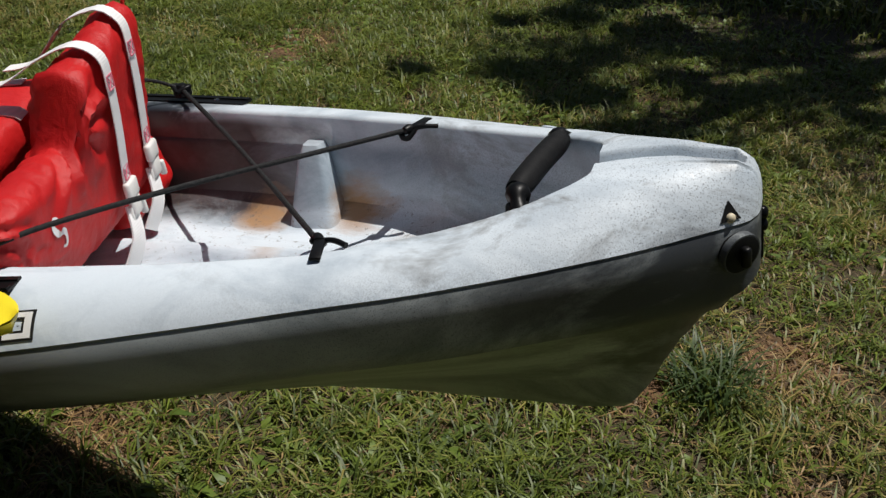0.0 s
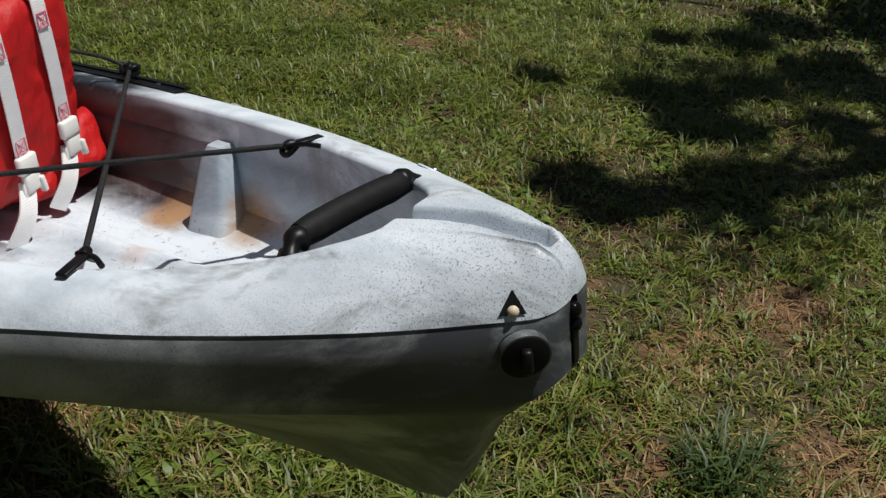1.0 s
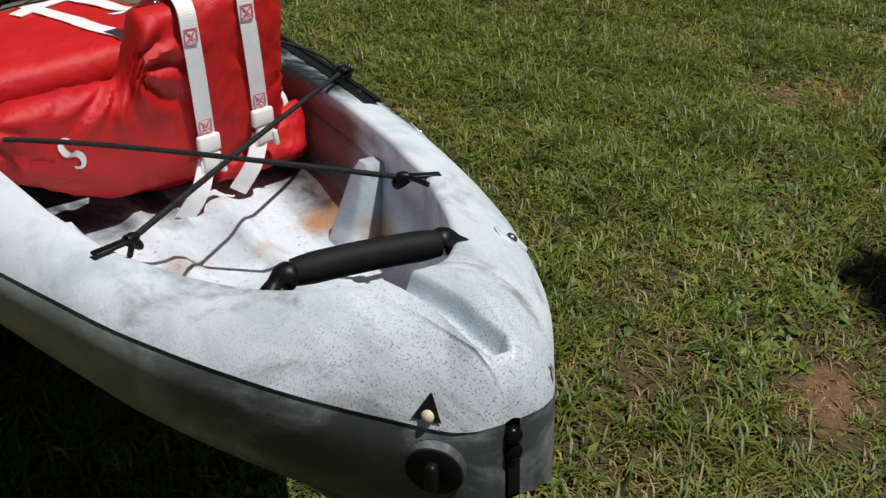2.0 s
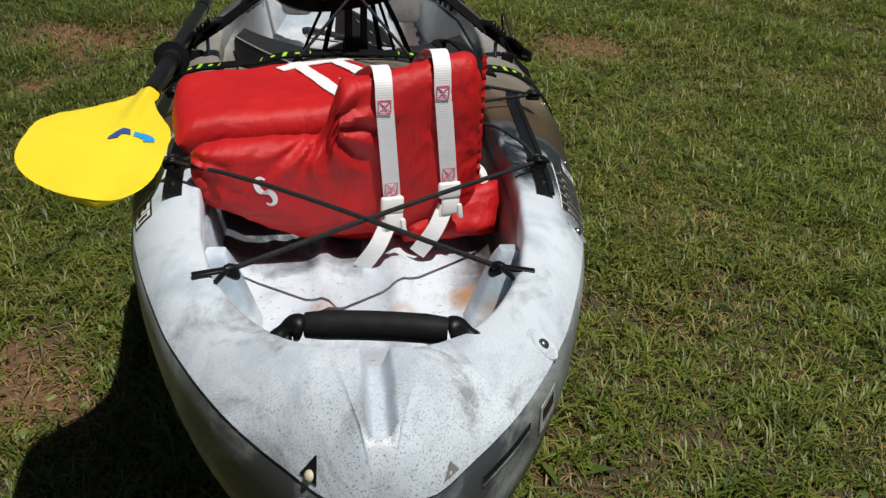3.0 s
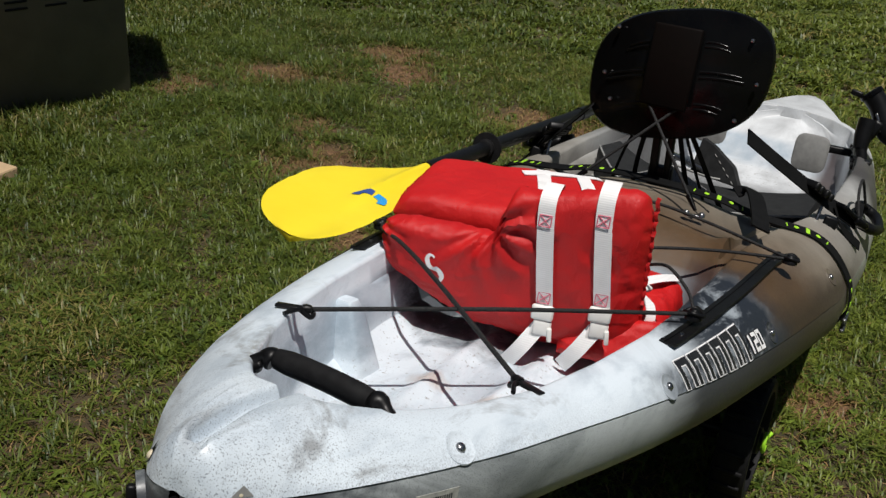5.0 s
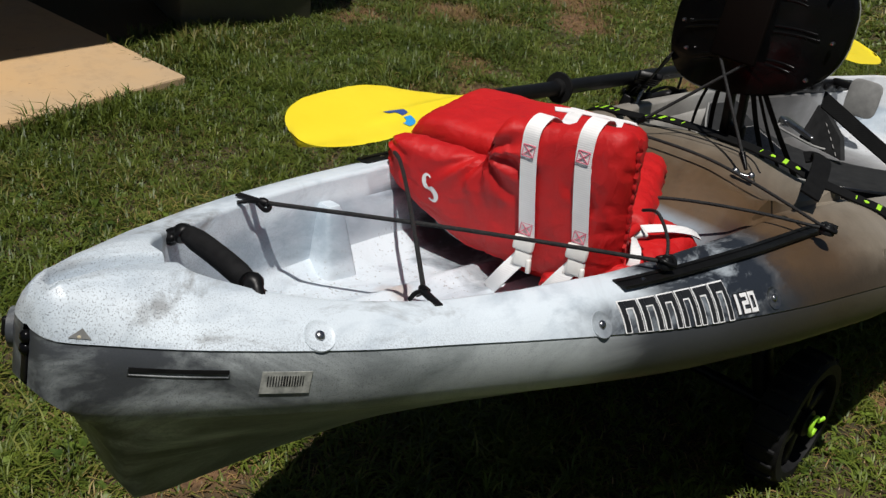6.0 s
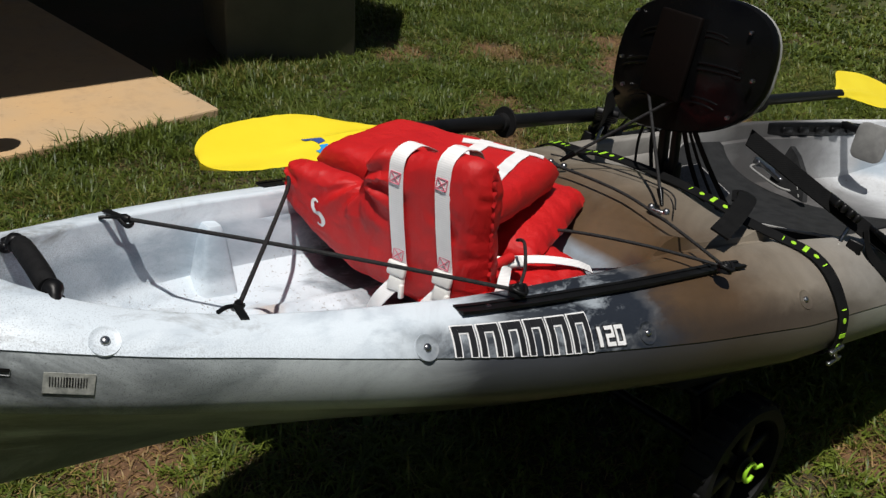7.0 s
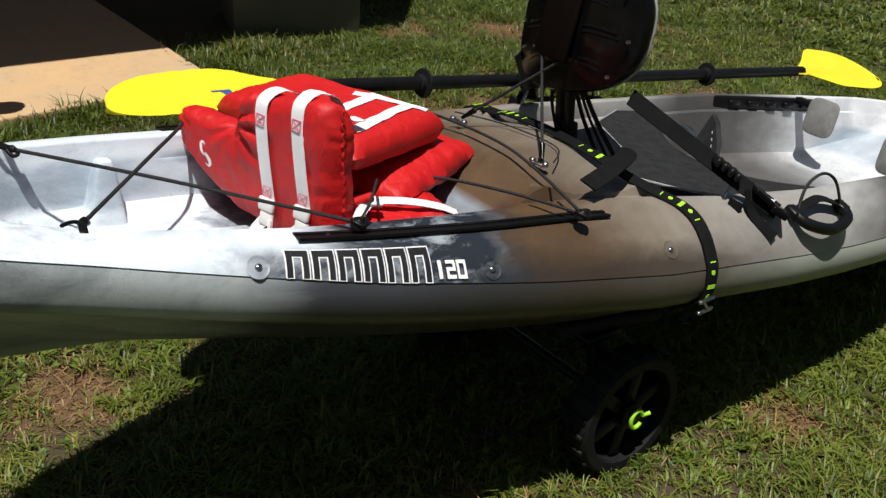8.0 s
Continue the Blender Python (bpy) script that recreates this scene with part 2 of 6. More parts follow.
def soil_mat():
    k = Mat("soil_under_grass", 0.95)
    a = k.noise(2.2, 5, 0.6)
    b = k.noise(45, 6, 0.7)
    c = k.mix(k.ramp(b, (0.3, 0.0), (0.7, 1.0)), (0.060, 0.037, 0.020), (0.19, 0.115, 0.060))
    dark = k.mix(k.ramp(a, (0.4, 0.7), (0.65, 0.4)), k.mix(0.35, c, (0.035, 0.022, 0.011)), (0.036, 0.036, 0.012))
    wob = k.node("ShaderNodeTexNoise", Vector=k.coords(), Scale=6.0, Detail=4.0).outputs["Color"]
    moved = k.node("ShaderNodeVectorMath").outputs[0]
    add = moved.node
    add.operation = "MULTIPLY_ADD"
    k.set(add.inputs[0], wob)
    add.inputs[1].default_value = (0.22, 0.22, 0.0)
    k.set(add.inputs[2], k.coords())
    bare = None
    for x, y, r in BARE:
        d = k.node("ShaderNodeVectorMath")
        d.operation = "DISTANCE"
        k.set(d.inputs[0], moved)
        d.inputs[1].default_value = (x + 0.11, y + 0.11, 0.0)
        m = k.ramp(k.math("DIVIDE", d.outputs["Value"], 1.5 * r), (0.45, 1.0), (0.85, 0.0))
        bare = m if bare is None else k.math("MAXIMUM", bare, m)
    warm = k.mix(k.ramp(b, (0.3, 0.0), (0.7, 1.0)), (0.075, 0.038, 0.019), (0.24, 0.13, 0.062))
    far = k.node("ShaderNodeVectorMath")
    far.operation = "LENGTH"
    k.set(far.inputs[0], k.coords())
    turf = k.mix(k.ramp(k.noise(5, 5, 0.7), (0.35, 0.0), (0.65, 1.0)), (0.035, 0.050, 0.010), (0.085, 0.105, 0.022))
    k.color(k.mix(k.ramp(k.math("DIVIDE", far.outputs["Value"], 20.0), (0.22, 0.0), (0.34, 1.0)), k.mix(bare, dark, warm), turf))
    k.bump(k.math("ADD", b, k.noise(220, 3)), 0.8, 0.01)
    return k.m


# bare or thin spots of the lawn: x, y, radius
BARE = [(-1.52, 2.45, 0.22), (-0.71, 1.25, 0.17), (-1.0, 3.35, 0.22), (-1.81, 3.61, 0.16), (-2.27, 3.28, 0.15), (1.13, 5.59, 0.22), (0.94, 3.36, 0.17), (-1.08, 2.01, 0.1), (-0.60, 0.55, 0.13), (0.39, 1.89, 0.1), (2.34, 1.57, 0.16), (1.2, 0.5, 0.08), (1.15, 0.18, 0.1), (0.27, 1.03, 0.12), (0.81, 0.11, 0.09), (-1.99, 3.85, 0.2), (-2.57, 2.88, 0.15), (-2.38, 3.19, 0.14), (-2.57, 1.92, 0.09), (-1.78, 2.75, 0.12), (-1.06, 2.90, 0.1), (1.0, -0.18, 0.12), (1.46, 0.05, 0.12), (0.54, -0.25, 0.1)]

KAYAK, HULL = kayak_plastic(), hull_plastic()
RED = cloth("red_nylon", (0.46, 0.006, 0.008), (0.54, 0.010, 0.010))
WHITE_WEB = webbing("white_webbing", (0.82, 0.81, 0.81), (0.74, 0.73, 0.73))
BLACK_WEB = webbing("black_webbing", (0.003, 0.003, 0.0032), (0.007, 0.007, 0.007))
BLACK_WEB.node_tree.nodes["Principled BSDF"].inputs["Specular IOR Level"].default_value = 0.15
WHITE_PLASTIC = simple("white_plastic", (0.78, 0.77, 0.74), (0.7, 0.69, 0.66), 30, 0.4)
BLACK_PLASTIC = simple("black_plastic", (0.0035, 0.0035, 0.0038), (0.007, 0.007, 0.0075), 25, 0.40)
BLACK_PLASTIC.node_tree.nodes["Principled BSDF"].inputs["Specular IOR Level"].default_value = 0.22
GLOSS_BLACK = simple("gloss_black_shell", (0.0025, 0.0025, 0.003), (0.005, 0.005, 0.005), 12, 0.20, bump=0.12, dist=0.002)
GLOSS_BLACK.node_tree.nodes["Principled BSDF"].inputs["Specular IOR Level"].default_value = 0.14
FOAM = simple("black_foam_rubber", (0.006, 0.006, 0.0065), (0.013, 0.013, 0.0135), 60, 0.62, bump=0.3)
CORD = simple("black_braided_cord", (0.010, 0.010, 0.011), (0.035, 0.035, 0.035), 300, 0.6, bump=0.6, dist=0.001)
for dull in (FOAM, CORD):
    dull.node_tree.nodes["Principled BSDF"].inputs["Specular IOR Level"].default_value = 0.15
SEATPAD = simple("charcoal_neoprene", (0.012, 0.0124, 0.013), (0.024, 0.0245, 0.025), 40, 0.75, bump=0.4)
YELLOW = simple("yellow_blade_plastic", (0.86, 0.70, 0.03), (0.80, 0.63, 0.02), 9, 0.38)
BLUE = simple("blue_print", (0.03, 0.07, 0.24), (0.05, 0.10, 0.32), 18, 0.4)
SKY_BLUE = simple("light_blue_print", (0.02, 0.28, 0.66), (0.03, 0.33, 0.72), 18, 0.4)
STEEL = simple("stainless_steel", (0.45, 0.45, 0.45), (0.3, 0.3, 0.31), 80, 0.28, 1.0)
IVORY = simple("ivory_plug", (0.62, 0.55, 0.40), (0.5, 0.43, 0.3), 80, 0.5)
INK_BLACK = simple("black_decal_ink", (0.010, 0.010, 0.011), (0.018, 0.018, 0.02), 60, 0.4)
INK_WHITE = simple("white_decal_ink", (0.80, 0.80, 0.80), (0.7, 0.7, 0.7), 60, 0.4)
PAPER = simple("worn_paper_label", (0.46, 0.46, 0.42), (0.16, 0.17, 0.16), 90, 0.7)
LIME = simple("lime_print", (0.38, 0.72, 0.03), (0.30, 0.62, 0.03), 40, 0.5)
PINK = simple("pink_stitching", (0.66, 0.18, 0.24), (0.6, 0.14, 0.2), 60, 0.8)
GREY_PEDAL = simple("grey_pedal_plastic", (0.17, 0.17, 0.165), (0.23, 0.23, 0.22), 50, 0.55)
BROWN_PANEL = simple("dark_brown_panel", (0.002, 0.0012, 0.0009), (0.004, 0.0021, 0.0016), 9, 0.7)
BROWN_PANEL.node_tree.nodes["Principled BSDF"].inputs["Specular IOR Level"].default_value = 0.08
SEATPAD.node_tree.nodes["Principled BSDF"].inputs["Specular IOR Level"].default_value = 0.2
GREY_MESH = simple("pale_grey_mesh", (0.36, 0.36, 0.35), (0.10, 0.10, 0.10), 420, 0.8, bump=0.6)
LIGHT_PIPING = simple("light_grey_piping", (0.30, 0.30, 0.29), (0.22, 0.22, 0.21), 50, 0.6)
CONCRETE = simple("tan_concrete", (0.50, 0.34, 0.20), (0.40, 0.27, 0.16), 3.0, 0.9, bump=0.5, dist=0.002)


def slab_mat():
    """Tan concrete, blotched, with dark litter specks and a paler scrubbed band."""
    k = Mat("stained_tan_concrete", 0.9)
    big, mid, fine = k.noise(1.8, 5, 0.6), k.noise(14, 6, 0.7), k.noise(140, 3, 0.7)
    c = k.mix(k.ramp(big, (0.35, 0.0), (0.65, 1.0)), (0.52, 0.335, 0.165), (0.44, 0.315, 0.19))
    c = k.mix(k.math("MULTIPLY", k.ramp(mid, (0.5, 0.0), (0.7, 1.0)), 0.35), c, (0.32, 0.22, 0.13))
    c = k.mix(k.ramp(k.noise(60, 2, 0.5, (1, 0.3, 1), 1.5), (0.70, 0.0), (0.76, 0.7)), c, (0.14, 0.09, 0.05))
    k.color(c)
    k.bump(k.math("ADD", fine, mid), 0.5, 0.002)
    return k.m


SLAB = slab_mat()
SIDING = simple("painted_siding", (0.16, 0.15, 0.13), (0.12, 0.115, 0.1), 6, 0.8)
BEIGE_METAL = simple("beige_sheet_metal", (0.115, 0.105, 0.07), (0.085, 0.08, 0.055), 7, 0.6)
DARK_WOOD = simple("dark_stained_wood", (0.006, 0.0045, 0.004), (0.012, 0.009, 0.007), 30, 0.85)
WOOD = simple("weathered_wood", (0.16, 0.12, 0.085), (0.26, 0.21, 0.16), 30, 0.85, bump=0.6)
BARK = simple("bark", (0.10, 0.075, 0.05), (0.16, 0.125, 0.09), 12, 0.95, bump=1.0, dist=0.02)
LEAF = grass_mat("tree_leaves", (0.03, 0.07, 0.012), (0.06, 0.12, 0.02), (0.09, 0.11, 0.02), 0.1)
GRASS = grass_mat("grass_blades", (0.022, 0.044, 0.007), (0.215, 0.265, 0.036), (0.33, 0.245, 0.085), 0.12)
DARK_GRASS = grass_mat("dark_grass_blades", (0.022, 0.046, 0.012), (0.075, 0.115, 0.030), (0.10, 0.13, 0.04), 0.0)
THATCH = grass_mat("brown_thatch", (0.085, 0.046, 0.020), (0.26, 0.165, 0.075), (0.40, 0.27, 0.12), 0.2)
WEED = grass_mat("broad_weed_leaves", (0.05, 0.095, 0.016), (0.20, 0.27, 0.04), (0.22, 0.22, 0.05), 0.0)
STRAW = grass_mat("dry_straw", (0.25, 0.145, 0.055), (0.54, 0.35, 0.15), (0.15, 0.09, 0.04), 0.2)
SOIL = soil_mat()

# ---- building helpers ----
TILT = -10.85
K = pose(0.001, -0.0076, 0.6064, TILT, 0, 0)
ORIGIN = {}


def thing(name, base, label, category, group="", kayak=False, kind=""):
    """An Empty at base; its parts are given in the kayak's own axes, or in the world's."""
    ob = new(name)
    ob.empty_display_size = 0.05
    ob.matrix_world = (K if kayak else Matrix()) @ Matrix.Translation(base)
    ORIGIN[ob.name] = Matrix.Translation(-Vector(base))
    return tagged(ob, label, category, group, kind)


def part(name, bm, material, parent, label="", smooth=True):
    me = bpy.data.meshes.new(name)
    bmesh.ops.recalc_face_normals(bm, faces=bm.faces)
    bm.to_mesh(me)
    bm.free()
    return part_mesh(name, me, material, parent, label, smooth)


def part_mesh(name, me, material, parent, label="", smooth=True):
    root = parent
    while root.parent:
        root = root.parent
    me.transform(ORIGIN[root.name])
    me.materials.append(material)
    if smooth:
        me.polygons.foreach_set("use_smooth", [True] * len(me.polygons))
        me.set_sharp_from_angle(angle=radians(48))
    ob = new(name, me)
    ob.parent = parent
    return tagged(ob, label)


def quads(rows, closed=False, caps=False):
    """A skin over rows of points, all of one length."""
    bm = bmesh.new()
    vs = [[bm.verts.new(p) for p in r] for r in rows]
    n = len(rows[0])
    for a, b in zip(vs, vs[1:]):
        for i in range(n if closed else n - 1):
            j = (i + 1) % n
            try:
                bm.faces.new((a[i], a[j], b[j], b[i]))
            except ValueError:
                pass
    if caps:
        for r in (vs[0], vs[-1]):
            bm.faces.new(r)
    return bm


def smooth_path(pts, per=8):
    """A Catmull-Rom curve through the points."""
    p = [Vector(q) for q in pts]
    if len(p) < 3:
        return [p[0].lerp(p[-1], i / per) for i in range(per + 1)]
    out = []
    for i in range(len(p) - 1):
        a, b, c, d = p[max(i - 1, 0)], p[i], p[i + 1], p[min(i + 2, len(p) - 1)]
        for k in range(per):
            t = k / per
            out.append(0.5 * (2 * b + (c - a) * t + (2 * a - 5 * b + 4 * c - d) * t * t + (3 * b - a - 3 * c + d) * t ** 3))
    return out + [p[-1]]


def tube(pts, r, sides=8, taper=None):
    """A round bar along the points."""
    p = [Vector(q) for q in pts]
    rows, side = [], None
    for i, q in enumerate(p):
        d = (p[min(i + 1, len(p) - 1)] - p[max(i - 1, 0)]).normalized()
        ref = side if side is not None else (Vector((0, 0, 1)) if abs(d.z) < 0.9 else Vector((1, 0, 0)))
        u = (ref - d * ref.dot(d)).normalized()
        side = u
        v = d.cross(u)
        rr = r if taper is None else taper(i / (len(p) - 1)) * r
        rows.append([q + (u * math.cos(a) + v * math.sin(a)) * rr for a in (2 * math.pi * k / sides for k in range(sides))])
    return quads(rows, True, True)


def ribbon(pts, width, normal, thick=0.0022, wave=0.0):
    """A flat strap along the points, square to normal (one for all, or one for each)."""
    p = [Vector(q) for q in pts]
    rows = []
    for i, q in enumerate(p):
        d = (p[min(i + 1, len(p) - 1)] - p[max(i - 1, 0)]).normalized()
        n = Vector(normal[i] if isinstance(normal, list) else normal).normalized()
        s = d.cross(n).normalized()
        n = s.cross(d)
        h = width / 2
        e = n * (wave * math.sin(i * 1.7))
        rows.append([q - s * h + e, q + s * h + e, q + s * h + e + n * thick, q - s * h + e + n * thick])
    return quads(rows, True, True)


def box(c, size, rot=(0, 0, 0), bevel=0.0, seg=2):
    bm = bmesh.new()
    bmesh.ops.create_cube(bm, size=1.0)
    bmesh.ops.scale(bm, vec=size, verts=bm.verts)
    if bevel:
        bmesh.ops.bevel(bm, geom=bm.edges[:], offset=bevel, segments=seg, profile=0.5, affect="EDGES")
    bmesh.ops.transform(bm, matrix=pose(*c, *rot), verts=bm.verts)
    return bm


def lathe(profile, center, axis, sides=20):
    """A turned body: profile rows of (radius, height along axis)."""
    q = Vector(axis).to_track_quat("Z", "Y").to_matrix()
    rows = [[Vector(center) + q @ Vector((r * math.cos(a), r * math.sin(a), h)) for a in (2 * math.pi * k / sides for k in range(sides))] for r, h in profile]
    return quads(rows, True, True)


def join(*bms):
    out = bmesh.new()
    for b in bms:
        me = bpy.data.meshes.new("tmp")
        b.to_mesh(me)
        b.free()
        out.from_mesh(me)
        bpy.data.meshes.remove(me)
    return out


def pillow(c, thick, seed=0, n=44, wrinkle=0.004, scale=14.0, edge=6.0, sag=None, rounded=0.04):
    """A stuffed cloth panel over four corners (in order round it), puffed to both sides."""
    c = [Vector(q) for q in c]
    nrm = ((c[1] - c[0]).cross(c[3] - c[0]) + (c[2] - c[1]).cross(c[0] - c[1]) * 0).normalized()
    sheets = []
    for sgn in (1, -1):
        rows = []
        for i in range(n + 1):
            r = []
            for j in range(n + 1):
                u, v = i / n, j / n
                q = c[0].lerp(c[1], u).lerp(c[3].lerp(c[2], u), v)
                a, b = abs(2 * u - 1), abs(2 * v - 1)
                q = q.lerp((c[0] + c[1] + c[2] + c[3]) / 4, rounded * (a * b) ** 3)
                t = (max(0.0, 1 - a ** edge) * max(0.0, 1 - b ** edge)) ** 0.5
                w = noise.noise(q * scale + Vector((seed * 7.3, sgn * 3.1, 0))) + 0.5 * noise.noise(q * scale * 2.7 + Vector((seed, sgn, 5)))
                crease = abs(noise.noise(Vector((q.x * 9, q.y * 9, q.z * 30)) + Vector((seed, 0, 9)))) * -1.5
                fold = 1 - abs(noise.noise(Vector((q.x * 26 + 3 * w, q.y * 26, q.z * 34 + 2 * w)) + Vector((seed * 3, sgn, 2)))) * 3.2
                crease += 0.9 * max(0.0, fold) ** 2 * (0.35 + max(a, b) ** 3)
                e = max(a, b) ** 6
                q = q + nrm * (sgn * (t * thick / 2 + wrinkle * (w + crease * 0.6) * min(1, t * 2 + 0.1)))
                q = q + (c[1] - c[0]).normalized() * (wrinkle * 0.8 * e * noise.noise(q * 60)) + (c[3] - c[0]).normalized() * (wrinkle * 0.8 * e * noise.noise(q * 60 + Vector((9, 9, 9))))
                if sag:
                    q = q + Vector(sag) * (4 * u * (1 - u) * 4 * v * (1 - v))
                r.append(q)
            rows.append(r)
        sheets.append(quads(rows))
    bm = join(*sheets)
    bmesh.ops.remove_doubles(bm, verts=bm.verts, dist=0.0022)
    return bm


# ---- ground ----


def ground_height(x, y):
    return 0.012 * math.sin(x * 1.3 + 0.4) * math.cos(y * 0.9) + 0.006 * noise.noise(Vector((x * 2.1, y * 2.1, 0)))


def build_ground():
    fine = [i * 0.12 for i in range(-46, 47)]
    xs = [-400, -120, -40, -15, -8] + fine + [8, 15, 40, 120, 400]
    ys = [-400, -120, -40, -12, -5] + [i * 0.12 - 1.6 for i in range(0, 96)] + [11, 14, 30, 60, 150, 400]
    bm = quads([[(x, y, ground_height(x, y) if abs(x) < 6 and -3 < y < 11 else 0.0) for y in ys] for x in xs])
    me = bpy.data.meshes.new("ground")
    bm.to_mesh(me)
    bm.free()
    me.materials.append(SOIL)
    me.polygons.foreach_set("use_smooth", [True] * len(me.polygons))
    tagged(new("ground", me), "bare brown soil showing between clumps of lawn grass", "ground", kind="structure")



def blades(name, count, area, h, w, material, keep, label, kind_word, bend=0.5, seed=1, leaf=False, tuft=1):
    """One sheet of many small blades: a bent, tapered strip of two faces each."""
    rng = np.random.default_rng(seed)
    x = rng.uniform(area[0], area[1], count // tuft)
    y = rng.uniform(area[2], area[3], count // tuft)
    ok = keep(x, y, rng)
    x, y = x[ok], y[ok]
    size = np.repeat(rng.uniform(0.6, 1.3, len(x)), tuft)
    x, y = np.repeat(x, tuft), np.repeat(y, tuft)
    n = len(x)
    a = rng.uniform(0, 2 * np.pi, n)
    if tuft > 1:
        r = 0.014 * size * rng.uniform(0, 1, n)
        x, y = x + r * np.cos(a), y + r * np.sin(a)
        a = a + rng.normal(0, 0.5, n)
    z = 0.012 * np.sin(x * 1.3 + 0.4) * np.cos(y * 0.9) - 0.004
    clump = 0.5 + 0.5 * np.sin(x * 7.1 + 2 * np.sin(y * 3.3)) * np.sin(y * 6.3 + 1.7 * np.sin(x * 4.1))
    hh = rng.uniform(h[0], h[1], n) * (0.5 + 0.8 * clump) * size
    ww = rng.uniform(w[0], w[1], n)
    lean = rng.uniform(0.2, 1.25, n) * bend
    ux, uy = np.cos(a), np.sin(a)
    sx, sy = -uy, ux
    base = np.stack([x, y, z], 1)
    s = np.stack([sx, sy, np.zeros(n)], 1)
    f = np.stack([ux, uy, np.zeros(n)], 1)
    up = np.array([0, 0, 1.0])
    mid = base + f * (hh * lean * 0.45)[:, None] + up * (hh * 0.62)[:, None]
    tip = base + f * (hh * lean * 1.25)[:, None] + up * (hh * (1.0 - 0.35 * lean))[:, None]
    wb = ww * (0.35 if leaf else 1.0)
    wm = ww * (1.6 if leaf else 1.05)
    v = np.stack([base - s * wb[:, None] / 2, base + s * wb[:, None] / 2, mid + s * wm[:, None] / 2, mid - s * wm[:, None] / 2, tip], 1).reshape(-1, 3)
    me = bpy.data.meshes.new(name)
    me.vertices.add(n * 5)
    me.vertices.foreach_set("co", v.astype(np.float32).ravel())
    me.loops.add(n * 7)
    k = np.arange(n)[:, None] * 5
    me.loops.foreach_set("vertex_index", (k + np.array([0, 1, 2, 3, 3, 2, 4])).astype(np.int32).ravel())
    me.polygons.add(n * 2)
    st = (np.arange(n)[:, None] * 7 + np.array([0, 4])).astype(np.int32).ravel()
    me.polygons.foreach_set("loop_start", st)
    me.update(calc_edges=True)
    me.materials.append(material)
    return tagged(new(name, me), label, kind_word, kind="stuff")


def patchiness(x, y):
    return np.sin(x * 2.3 + 1.1 * np.sin(y * 1.7)) * np.sin(y * 2.9 + 1.3 * np.sin(x * 2.1))


def lawn_keep(density):
    def keep(x, y, rng):
        p = np.full(len(x), density)
        for bx, by, r in BARE:
            an = np.arctan2(y - by, x - bx)
            d = np.hypot((x - bx) / 1.3, y - by) / r + 0.22 * np.sin(3 * an + bx * 9) + 0.15 * np.sin(7 * an + by * 5) + rng.normal(0, 0.16, len(x))
            p = p * np.clip(0.10 + 0.85 * (d + 0.35 * patchiness(x * 6.1 + bx, y * 6.7) - 0.45) / 0.8, 0.05, 1.0)
        p = p * np.clip(0.74 + 0.30 * patchiness(x, y) + (0.15 + 0.30 * np.clip(2.2 - y, 0, 1) * np.clip(x + 1.2, 0, 1)) * patchiness(x * 4.3 + 3, y * 4.9 + 1), 0.10, 1.0)
        # worn, thin turf by the stern
        p = p * (1 - 0.45 * np.clip(1.6 - y, 0, 1) * np.clip(x + 0.6, 0, 1))
        slab = (x < -2.325) & (y < 1.82) & (y > -1.6) | (x < -2.84) & (y > 1.7) & (y < 2.75)
        return (rng.uniform(0, 1, len(x)) < p) & ~slab
    return keep


def straw_keep(x, y, rng):
    p = np.full(len(x), 0.13)
    for bx, by, r in BARE:
        an = np.arctan2(y - by, x - bx)
        d = np.hypot((x - bx) / 1.3, y - by) / r + 0.3 * np.sin(3 * an + bx * 7) + rng.normal(0, 0.25, len(x))
        p = np.where(d < 1.1, 0.95, p)
    slab = (x < -2.34) & (y < 1.82)
    return (rng.uniform(0, 1, len(x)) < p) & ~slab


def thatch_keep(x, y, rng):
    slab = (x < -2.34) & (y < 1.82)
    return (rng.uniform(0, 1, len(x)) < 0.9 - 0.4 * np.clip(y - 2.0, 0, 1)) & ~slab


def outer_keep(x, y, rng):
    return rng.uniform(0, 1, len(x)) < 0.8 + 0.3 * patchiness(x, y)


def tuft_keep(x, y, rng):
    return np.hypot((x - 0.83) / 1.15, y + 0.03) < 0.080 * rng.uniform(0, 1, len(x)) ** 0.5


def weed_keep(x, y, rng):
    q = np.sin(x * 3.1 + 1.9 * np.sin(y * 1.3 + 2)) * np.sin(y * 2.3 + 2.1 * np.sin(x * 1.4))
    p = np.where(q > 0.25, 0.9, 0.12)
    for bx, by, r in BARE:
        p = np.where(np.hypot(x - bx, y - by) < r, 0.05, p)
    slab = (x < -2.34) & (y < 1.82) | (x < -2.84) & (y < 2.75)
    return (rng.uniform(0, 1, len(x)) < p) & ~slab


def clover_keep(x, y, rng):
    p = np.clip(0.35 + 0.9 * patchiness(x * 2.7 + 0.6, y * 3.1 + 0.2), 0.0, 0.95) * np.clip(1.6 - np.hypot(x - 2.1, (y - 1.55) * 1.2), 0, 1)
    return rng.uniform(0, 1, len(x)) < p


